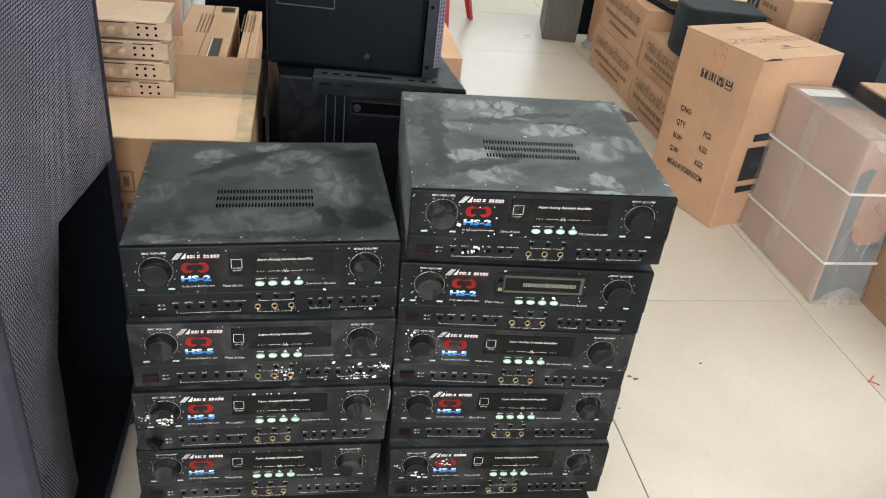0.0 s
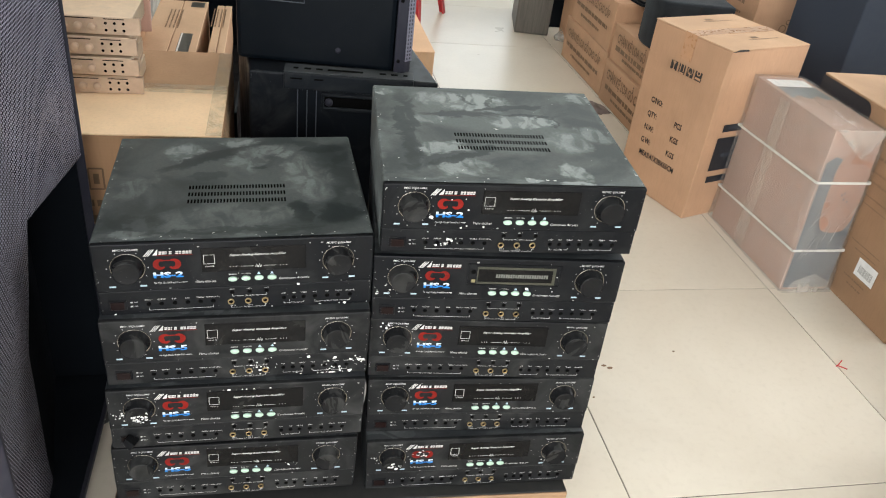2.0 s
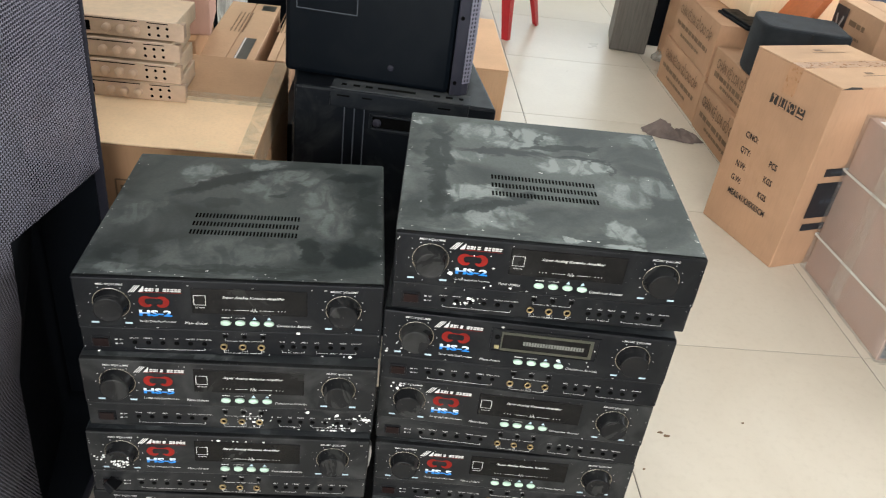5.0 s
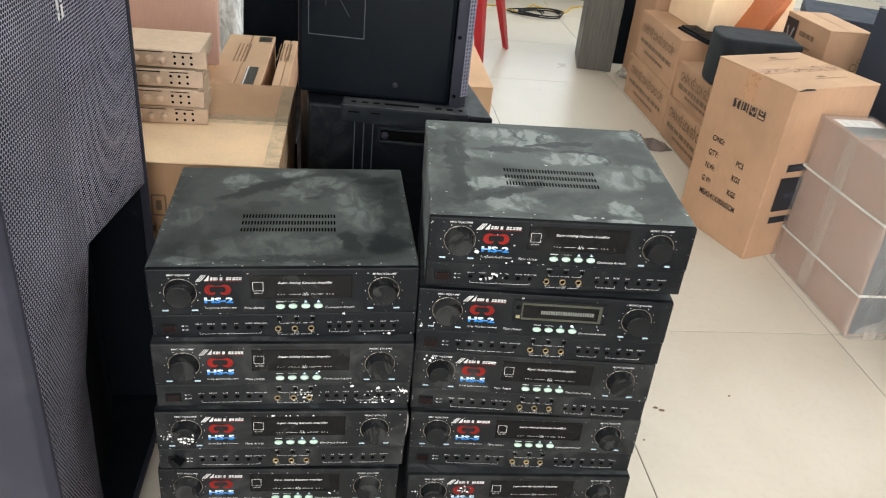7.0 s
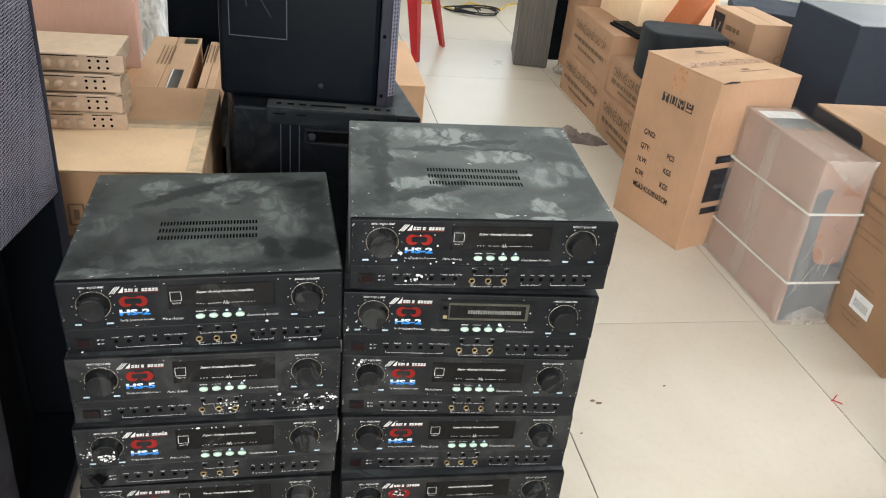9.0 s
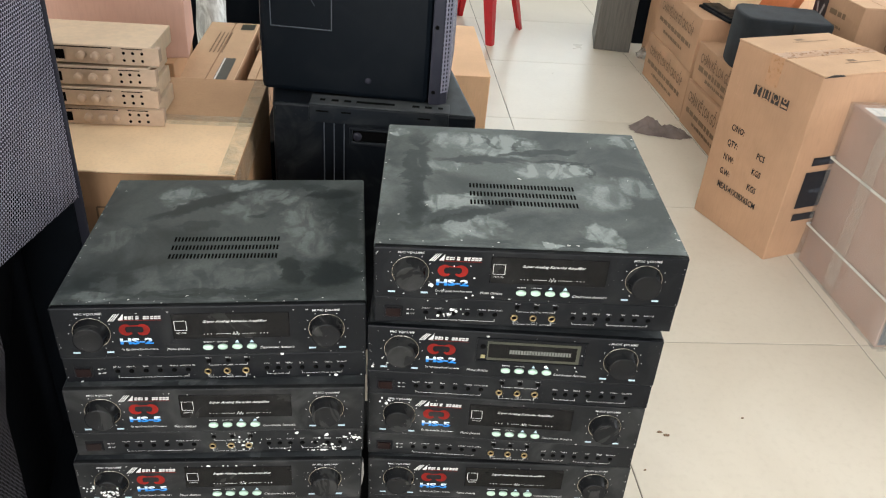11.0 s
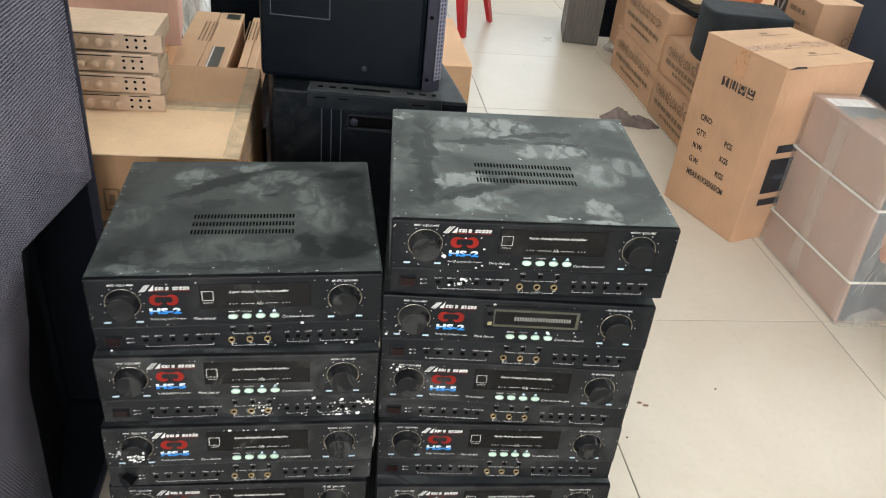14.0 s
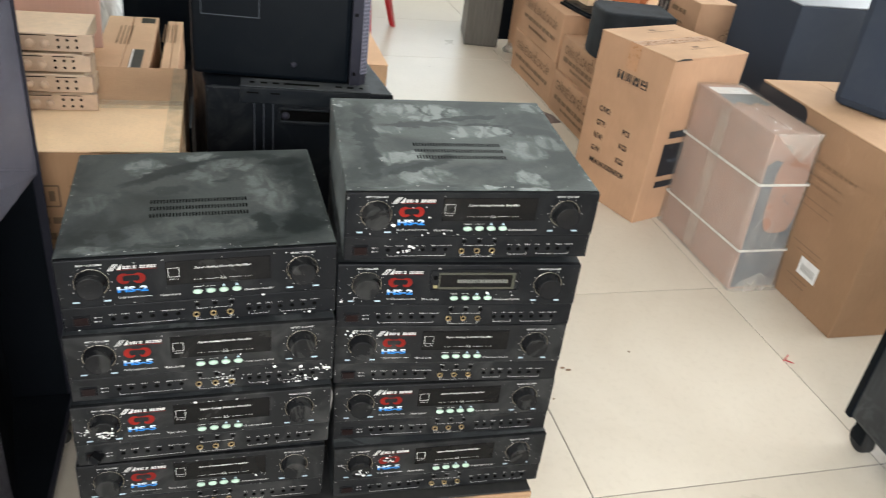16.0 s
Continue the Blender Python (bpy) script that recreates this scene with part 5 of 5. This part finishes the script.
# upper loudspeaker, its front turned to the aisle
high = thing("loudspeaker", "smooth black loudspeaker with grey mesh front, standing on another one", "loudspeaker", pose(0.386, 2.078, hz + 0.0055, 0, 0, -7.0))
bm = bmesh.new()
prism(bm, [(-0.212, -0.155), (0.165, -0.165), (0.165, 0.165), (-0.212, 0.155)], 0.0, 0.62, None, 0.012)
part("shell", bm, CABINET, high)
bm = bmesh.new()
prism(bm, [(0.166, -0.166), (0.191, -0.164), (0.206, -0.149), (0.206, 0.149), (0.191, 0.164), (0.166, 0.166)], 0.0, 0.62, None, 0.003)
bezel = part("bezel", bm, BEZEL, high, "dark grey front bezel")
bm = bmesh.new()
for z in (0.030, 0.175, 0.32, 0.47):
    lathe(bm, [(0.0045, 0), (0.0045, 0.001), (0.002, 0.0012), (0, 0.0006)], Matrix.Translation((0.176, -0.1652, z)) @ Matrix.Rotation(radians(6), 4, "Z") @ FRONT, 12)
part("bezel_screws", bm, HOLE, bezel)
bm = bmesh.new()
SLANT = Matrix.Translation((0.1915, -0.1645, 0)) @ Matrix.Rotation(radians(45), 4, "Z")
for k in range(62):
    z = 0.03 + 0.0093 * k
    box(bm, 0.2062, 0.2082, -0.149, 0.149, z, z + 0.0028)
    own = bmesh.new()
    box(own, 0.0, 0.0215, -0.0024, 0.0, z, z + 0.0028)
    join(bm, own, SLANT)
for k in range(36):
    y = -0.149 + 0.0084 * k
    box(bm, 0.2062, 0.2082, y, y + 0.0026, 0.03, 0.60)
for k in range(3):
    own = bmesh.new()
    box(own, 0.001 + 0.0086 * k, 0.0036 + 0.0086 * k, -0.0024, 0.0, 0.03, 0.60)
    join(bm, own, SLANT)
part("front_mesh", bm, MESH_GREY, bezel, "grey square wire mesh")
bm = bmesh.new()
for x0, x1, z0, z1 in ((-0.182, -0.047, 0.146, 0.148), (-0.182, -0.180, 0.146, 0.33), (-0.049, -0.047, 0.146, 0.33), (-0.182, -0.047, 0.33, 0.332)):
    box(bm, x0, x1, -0.1622, -0.1570, z0, z1)
bm.transform(Matrix.Rotation(radians(-1.5), 4, "Z"))
part("plate_outline", bm, RIB, high, "raised outline of a plate")
for x, z, lean, long in ((-0.145, 0.225, 0.05, 0.020), (-0.100, 0.215, 0.55, 0.045)):
    bm = bmesh.new()
    box(bm, -0.0005, 0.0005, -0.0010, 0.0010, -long / 2, long / 2)
    part("scratch", bm, RIB, high, "thin pale scratch", Matrix.Translation((x, -0.1578, z)) @ Matrix.Rotation(-lean, 4, "Y"))
bm = bmesh.new()
lathe(bm, [(0.007, 0), (0.007, 0.001), (0.003, 0.0016), (0, 0.001)], Matrix.Translation((0.030, -0.1620, 0.042)) @ FRONT, 14)
part("screw", bm, BEZEL, high)

# tall loudspeaker with a folded perforated grille
FX = -0.120
ya, yb, za, zb = 0.885, 1.538, 0.050, 1.32
array = thing("grille_loudspeaker", "tall black loudspeaker with folded perforated metal grille", "loudspeaker", Matrix())
bm = bmesh.new()
box(bm, FX - 0.50, FX - 0.130, ya, yb, za, zb, 0.008)
part("cabinet", bm, CABINET, array)
bm = bmesh.new()
t = 0.016
prism(bm, [(FX - 0.135, ya - 0.004), (FX - 0.004, ya - 0.004), (FX + 0.008, ya + 0.006), (FX + 0.008, ya + t), (FX - 0.135, ya + t)], za, zb, None, 0.003)
prism(bm, [(FX - 0.135, yb + 0.004), (FX - 0.004, yb + 0.004), (FX + 0.006, yb - 0.004), (FX + 0.006, yb - t * 0.6), (FX - 0.135, yb - t * 0.6)], za, zb, None, 0.003)
box(bm, FX - 0.135, FX + 0.004, ya, yb, za, za + 0.014, 0.003)
box(bm, FX - 0.135, FX + 0.004, ya, yb, zb - 0.014, zb, 0.003)
part("rim", bm, BEZEL, array, "rounded grey-black rim")


def grille_sheet(faces):
    """The folded sheet: flat above and beside, set back under a slanting brow."""
    own = bmesh.new()
    deep = FX - 0.125
    corners = {
        "tl": (FX, ya, zb), "tr": (FX, yb, zb), "sl": (FX - 0.006, ya, 0.842), "sr": (FX, yb, 0.620), "v": (FX, 1.045, 0.707),
        "f": (-0.135, 1.081, 0.553), "g": (-0.150, 0.985, 0.415), "l": (-0.152, ya, 0.395), "bl": (-0.165, ya, za),
        "e0": (FX - 0.001, 1.175, 0.6835), "e1": (-0.165, 1.244, 0.491), "e2": (-0.175, 1.217, 0.385), "e3": (-0.180, 1.211, 0.114), "e4": (-0.180, 1.218, za),
        "d1": (deep, yb, 0.560), "d2": (deep, yb, za),
    }
    v = {k: own.verts.new(p) for k, p in corners.items() if any(k in f for f in faces)}
    for names in faces:
        own.faces.new([v[n] for n in names]).smooth = False
    return own


OUTER = (("tl", "sl", "v"), ("tl", "v", "tr"), ("tr", "v", "e0", "sr"), ("sl", "l", "g", "f", "v"), ("v", "f", "e1"), ("v", "e1", "e0"), ("f", "e2", "e1"), ("f", "g", "e2"), ("g", "e3", "e2"), ("g", "l", "bl"), ("g", "bl", "e4", "e3"))
# added black sheet: the deep shade under the brow, put in as colour
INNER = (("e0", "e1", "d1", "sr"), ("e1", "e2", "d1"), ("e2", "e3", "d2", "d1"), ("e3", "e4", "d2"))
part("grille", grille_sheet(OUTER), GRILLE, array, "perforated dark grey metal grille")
part("recess_foam", grille_sheet(INNER), SHADE_BLACK, array, "black sheet standing in for the shade under the brow")
# more black sheets, to keep the recess's side and floor as dark as shade
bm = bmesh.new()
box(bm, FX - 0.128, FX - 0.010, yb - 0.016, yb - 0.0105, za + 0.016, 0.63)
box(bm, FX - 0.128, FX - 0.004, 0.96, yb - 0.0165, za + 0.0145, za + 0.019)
part("recess_lining", bm, SHADE_BLACK, array, "black sheets added as shade at the recess's edges")
bm = bmesh.new()
for k in range(2):
    bars(bm, Matrix.Translation((FX + 0.002, 1.185 + 0.016 * k, 1.10)) @ Matrix.Rotation(radians(90), 4, "Z") @ FRONT @ Matrix.Rotation(radians(90), 4, "Z"), 0.13, 0.009, r2)
part("badge", bm, WHITE_INK, array, "small white upright badge of bars")
wheel = None
for x in (FX - 0.015, FX - 0.44):
    for y in (ya + 0.08, yb - 0.10):
        m = Matrix.Translation((x, y, 0.042 * 0.48)) @ Matrix.Scale(0.48, 4)
        if wheel is None:
            bm = bmesh.new()
            lathe(bm, [(0, -0.014), (0.034, -0.014), (0.042, -0.009), (0.042, 0.009), (0.034, 0.014), (0, 0.014)], Matrix.Rotation(radians(90), 4, "X"), 20)
            wheel = part("caster_wheel", bm, RUBBER, array, "", m)
            bm = bmesh.new()
            box(bm, -0.02, 0.02, -0.022, -0.018, -0.005, 0.0625)
            box(bm, -0.02, 0.02, 0.018, 0.022, -0.005, 0.0625)
            fork = part("caster_fork", bm, STEEL, wheel)
        else:
            again(fork, again(wheel, array, m))

# ---------------------------------------------------------------- cartons behind the low stack
w, d, h = 0.62, 0.545, 0.600
big = carton("large_carton", "large brown carton with taped top coloured as lit and shaded, carrying small amplifiers", pose(-0.178, 1.953, 0, 0, 0, 0), w, d, h, CARD_DARK, CARD_PALE, "x", None)
bm = bmesh.new()
quad(bm, Matrix.Translation((0, 0.0, h + 0.0008)), w, 0.055)
own = bmesh.new()
quad(own, Matrix.Translation((w / 2 - 0.016, 0.0, h + 0.0012)), 0.034, d)
join(bm, own)
own = bmesh.new()
quad(own, Matrix.Translation((w / 2 + 0.0050, 0.0, h - 0.035)) @ Matrix.Rotation(radians(90), 4, "Y"), 0.07, d)
join(bm, own)
part("clear_tape", bm, TAPE_MILKY, big, "wide strips of milky parcel tape")
# rear flap recoloured darker: the shadow of the small amplifiers, put into its colour
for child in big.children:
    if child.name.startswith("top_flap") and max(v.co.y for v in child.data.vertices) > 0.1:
        child.data.materials[0] = CARD_TOPLIT
bm = bmesh.new()
for x, z, wd, hh in ((0.045, 0.495, 0.03, 0.05), (0.100, 0.495, 0.03, 0.05), (0.155, 0.495, 0.03, 0.05)):
    for dx, dz, a, b in ((0, hh / 2, wd, 0.004), (0, -hh / 2, wd, 0.004), (-wd / 2, 0, 0.004, hh), (wd / 2, 0, 0.004, hh)):
        quad(bm, side_front(d, x + dx, z + dz), a, b)
    quad(bm, side_front(d, x, z), wd * 0.4, hh * 0.5)
for z in (0.435, 0.395, 0.355):
    bars(bm, side_front(d, 0.10, z), 0.20, 0.018, r2)
tagged(part("front_print", bm, INK_BROWN, big, "faded printed icons and writing"), kind="stuff")

# small champagne amplifiers


def small_amplifier():
    amp = thing("small_amplifier", "slim champagne-coloured amplifier with round knobs, in a stack", "amplifier", Matrix(), "stack of small amplifiers")
    w, d, h = 0.33, 0.17, 0.0400
    bm = bmesh.new()
    box(bm, -w / 2 + 0.004, w / 2 - 0.016, 0.003, d, 0.001, h, 0.0012, 1)
    part("cover", bm, CHAMPAGNE_TOP, amp)
    bm = bmesh.new()
    box(bm, -w / 2, w / 2, 0, 0.003, 0.0, h - 0.001, 0.0008, 1)
    face = part("front_panel", bm, CHAMPAGNE, amp)
    bm = bmesh.new()
    box(bm, w / 2 - 0.014, w / 2 - 0.002, 0.003, 0.03, 0.004, h - 0.006, 0.001, 1)
    part("rack_ear", bm, CHAMPAGNE, amp)
    bm = bmesh.new()
    for a, b in ((-0.110, 0.068), (0.088, 0.132)):
        quad(bm, Matrix.Translation(((a + b) / 2, -0.0006, h - 0.0045)) @ FRONT, b - a, 0.0022)
    quad(bm, Matrix.Translation((-0.066, -0.0006, 0.018)) @ FRONT, 0.070, 0.021)
    for x in (0.092, 0.111, 0.130):
        for z in (0.010, 0.026):
            lathe(bm, [(0.0034, 0.0), (0, 0.0)], Matrix.Translation((x, -0.0007, z)) @ FRONT, 12)
    tagged(part("panel_print", bm, HOLE, face), kind="stuff")
    first = None
    for x in (0.004, 0.034, 0.064):
        m = Matrix.Translation((x, 0, 0.018))
        if first is None:
            bm = bmesh.new()
            lathe(bm, [(0.0088, 0), (0.0086, 0.011), (0.0076, 0.0126), (0, 0.0126)], FRONT, 20)
            first = part("knob", bm, CHAMPAGNE, amp, "", m)
        else:
            again(first, amp, m)
    return amp


small = None
for n, (x, y, turn) in enumerate(((-0.221, 1.905, 0.5), (-0.226, 1.900, -0.8), (-0.227, 1.903, 0.3), (-0.216, 1.908, -0.6))):
    m = pose(x, y, 0.6012 + 0.0465 * n, 0, 0, turn)
    if small is None:
        small = small_amplifier()
        small.matrix_basis = m
    else:
        copy_thing(small, m)

carton("carton", "dark brown carton carrying a pinkish one", pose(-0.385, 2.45, 0, 0, 0, 4), 0.50, 0.34, 0.612, CARD_DARK, CARD_DARK, "x", None)
carton("pink_carton", "pinkish carton lying on another behind the small amplifiers", pose(-0.372, 2.414, 0.612, 0, 0, 8), 0.535, 0.22, 0.42, CARD_PINK, CARD_PINK, "x", None)
for k, (x0, x1, y0, y1, z1) in enumerate(((-0.138, 0.018, 2.285, 2.905, 0.548), (0.052, 0.098, 2.390, 2.880, 0.545))):
    # top flaps in a paler colour that holds the light falling on them
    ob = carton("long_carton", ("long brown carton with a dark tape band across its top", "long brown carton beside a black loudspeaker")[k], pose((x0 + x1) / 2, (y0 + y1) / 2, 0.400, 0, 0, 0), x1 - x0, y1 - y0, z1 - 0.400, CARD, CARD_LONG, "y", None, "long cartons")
    bm = bmesh.new()
    z1 -= 0.400
    if k == 0:
        quad(bm, Matrix.Translation((0.040, -0.15, z1 + 0.0008)), 0.036, 0.20)
        part("tape_band", bm, BAND, ob, "dark grey tape band")
        bm = bmesh.new()
        quad(bm, Matrix.Translation((0.026, -0.15, z1 + 0.0012)), 0.005, 0.20)
        part("tape_edge", bm, LABEL_WHITE, ob)
        bm = bmesh.new()
        quad(bm, Matrix.Translation((0.048, 0.265, z1 + 0.0008)), 0.044, 0.06)
        part("tape_band", bm, BAND, ob, "dark grey tape band")
        bm = bmesh.new()
    for j in range(4):
        bars(bm, Matrix.Translation((-0.03 + 0.012 * j, 0.10, z1 + 0.0008)) @ Matrix.Rotation(radians(90), 4, "Z"), 0.20, 0.005, r2)
    part("top_print", bm, INK_BROWN, ob)

cabinet("black_cabinet", "low black cabinet carrying the long cartons", pose(0.005, 2.60, 0, 0, 0, 0), 0.26, 0.62, 0.400, CABINET)
bag = thing("plastic_bag", "crumpled white translucent plastic bag behind the cartons", "bag", pose(-0.150, 2.98, 0))
bm = bmesh.new()
lathe(bm, [(0.0, 0.0), (0.045, 0.01), (0.050, 0.25), (0.052, 0.5), (0.050, 0.75), (0.045, 0.95), (0.030, 1.1), (0.012, 1.15)], Matrix(), 20)
for v in bm.verts:
    v.co += Vector((noise.noise(v.co * 13), noise.noise(v.co * 13 + Vector((7, 0, 0))), 0)) * 0.025
part("skin", bm, clear_film("milky_bag", (0.88, 0.92, 0.92), 0.3, 0.85), bag)

carton("carton", "pale orange carton standing behind the loudspeakers", pose(0.568, 2.875, 0, 0, 0, 0), 0.41, 0.55, 0.510, CARD_ORANGE, CARD_ORANGE, "y", None)

# ---------------------------------------------------------------- stool, cables, rag, litter
stool = thing("plastic_stool", "bright red plastic stool with splayed legs", "stool", pose(0.984, 4.868, 0, 0, 0, 58.5))
bm = bmesh.new()
box(bm, -0.165, 0.165, -0.165, 0.165, 0.452, 0.480, 0.010)
box(bm, -0.155, 0.155, -0.155, 0.155, 0.41, 0.453, 0.004)
part("seat", bm, RED_PLASTIC, stool)
leg = None
for k in range(4):
    m = Matrix.Rotation(radians(90 * k), 4, "Z")
    if leg is None:
        bm = bmesh.new()
        own = bmesh.new()
        top = [(-0.155, -0.155), (-0.085, -0.155), (-0.085, -0.148), (-0.148, -0.148), (-0.148, -0.085), (-0.155, -0.085)]
        low_ = [(-0.222, -0.222), (-0.184, -0.222), (-0.184, -0.215), (-0.215, -0.215), (-0.215, -0.184), (-0.222, -0.184)]
        a = [own.verts.new((x, y, 0.0)) for x, y in low_]
        b = [own.verts.new((x, y, 0.415)) for x, y in top]
        own.faces.new(a[::-1])
        own.faces.new(b)
        for j in range(6):
            own.faces.new((a[j], a[(j + 1) % 6], b[(j + 1) % 6], b[j]))
        join(bm, own)
        leg = part("leg", bm, RED_PLASTIC, stool, "", m)
    else:
        again(leg, stool, m)

r4 = random.Random(9)
for material, label, n in ((RUBBER, "black cable coiled loosely on the floor", 3), (YELLOW, "yellow cable trailing over the floor", 1)):
    cable = thing("cable", label, "cable", pose(1.60, 5.98, 0))
    for k in range(n):
        cx, cy, r = r4.uniform(-0.12, 0.12), r4.uniform(-0.10, 0.10), r4.uniform(0.13, 0.2)
        if material is YELLOW:
            pts = [(-0.35 + 0.02 * j, 0.10 * math.sin(j * 0.35) + 0.004 * j, 0.006 + 0.012 * (j % 5 == 2)) for j in range(60)]
        else:
            pts = [(cx + (r + 0.02 * math.sin(a * 1.7)) * math.cos(a), cy + 0.7 * r * math.sin(a), 0.006 + 0.010 * k + 0.004 * math.sin(a * 2)) for a in np.linspace(0, 11, 60)]
        tube("strand", pts, 0.0055, material, cable)

rag = thing("floor_rag", "crumpled brown rag lying on the tiles", "rag", pose(1.675, 3.425, 0, 0, 0, -18))
bm = bmesh.new()
rings, spokes = 22, 72
heap = [bm.verts.new((0, 0, 0.040))]
last = None
for j in range(1, rings + 1):
    f = j / rings
    now = []
    for k in range(spokes):
        a = 2 * math.pi * k / spokes
        reach = 1.0 + 0.30 * noise.noise(Vector((math.cos(a) * 1.6, math.sin(a) * 1.6, 4.0))) + 0.16 * noise.noise(Vector((math.cos(a) * 5, math.sin(a) * 5, 8.0)))
        x, y = 0.130 * f * reach * math.cos(a), 0.060 * f * reach * math.sin(a)
        p = Vector((x * 11, y * 17 + x * 6, 3.0))
        ridge = 1 - abs(2.2 * noise.noise(p))
        fold = 1 - abs(2.4 * noise.noise(p * 2.1 + Vector((3, 1, 0))))
        lift = (1 - f ** 3) * (0.012 + 0.026 * max(0, ridge) + 0.014 * max(0, fold)) + 0.020 * math.exp(-((x + 0.055) / 0.04) ** 2 - ((y - 0.02) / 0.04) ** 2) * (1 - f ** 4)
        now.append(bm.verts.new((x, y, max(0.001, lift))))
    for k in range(spokes):
        q = (k + 1) % spokes
        g = bm.faces.new((heap[0], now[k], now[q])) if last is None else bm.faces.new((last[k], now[k], now[q], last[q]))
        g.smooth = True
    last = now
part("cloth", bm, RAG, rag)

film_scrap = thing("film_scrap", "crumpled scrap of clear plastic film on the floor", "litter", pose(1.955, 4.52, 0))
bm = bmesh.new()
lathe(bm, [(0.0, 0.07), (0.03, 0.06), (0.06, 0.03), (0.075, 0.002), (0, 0.001)], Matrix(), 16)
for v in bm.verts:
    v.co += Vector((noise.noise(v.co * 40), noise.noise(v.co * 40 + Vector((7, 0, 0))), 0)) * 0.02
part("film", bm, clear_film("scrap_film", (0.7, 0.7, 0.68), 0.25, 0.4), film_scrap)

tie = thing("red_tie", "thin red plastic tie lying on a tile joint", "litter", pose(1.826, 1.535, 0))
bm = bmesh.new()
for a, l in ((200, 0.008), (35, 0.026), (299, 0.027)):
    box(bm, 0, l, -0.0015, 0.0015, 0.0, 0.002)
    bm.verts.ensure_lookup_table()
    for v in bm.verts[-8:]:
        v.co = Matrix.Rotation(radians(a), 4, "Z") @ v.co
        v.co.z += 0.012 * (Vector(v.co).xy.length / 0.04) ** 2 * (a != 200)
part("strip", bm, RED_PLASTIC, tie)
for x, y, s in ((1.135, 1.560, 0.007), (1.122, 1.570, 0.006), (1.35, 1.62, 0.004), (1.05, 1.45, 0.003)):
    crumb = thing("dirt_crumb", "small dark crumb of dirt on the tiles", "litter", pose(x, y, 0))
    bm = bmesh.new()
    prism(bm, [(s * r4.uniform(0.6, 1.5) * math.cos(k), 0.7 * s * r4.uniform(0.5, 1.1) * math.sin(k)) for k in np.linspace(0, 5.5, 8)], 0.0, 0.002)
    part("crumb", bm, INK_BROWN, crumb)

# ---------------------------------------------------------------- floor tiles
bm = bmesh.new()
box(bm, X0, X1, Y0, Y1, -0.05, -0.0022)
ground = tagged(new("floor", finish("floor", bm, GROUT)), "floor of large glossy cream ceramic tiles with dark joints", "floor", kind="structure")
SIDE, GAP = 0.802, 0.0030
bm = bmesh.new()
box(bm, GAP / 2, SIDE - GAP / 2, GAP / 2, SIDE - GAP / 2, -0.004, 0.0, 0.0009, 1)
tile_mesh = finish("tile", bm, TILE)
for i in range(-5, 6):
    for j in range(-6, 9):
        x, y = 1.022 + SIDE * i, 1.119 + SIDE * j
        if x > X0 - SIDE and x < X1 and y < Y1 and y > Y0 - SIDE:
            t = new("tile", tile_mesh)
            t.parent = ground
            t.matrix_basis = Matrix.Translation((x, y, 0))
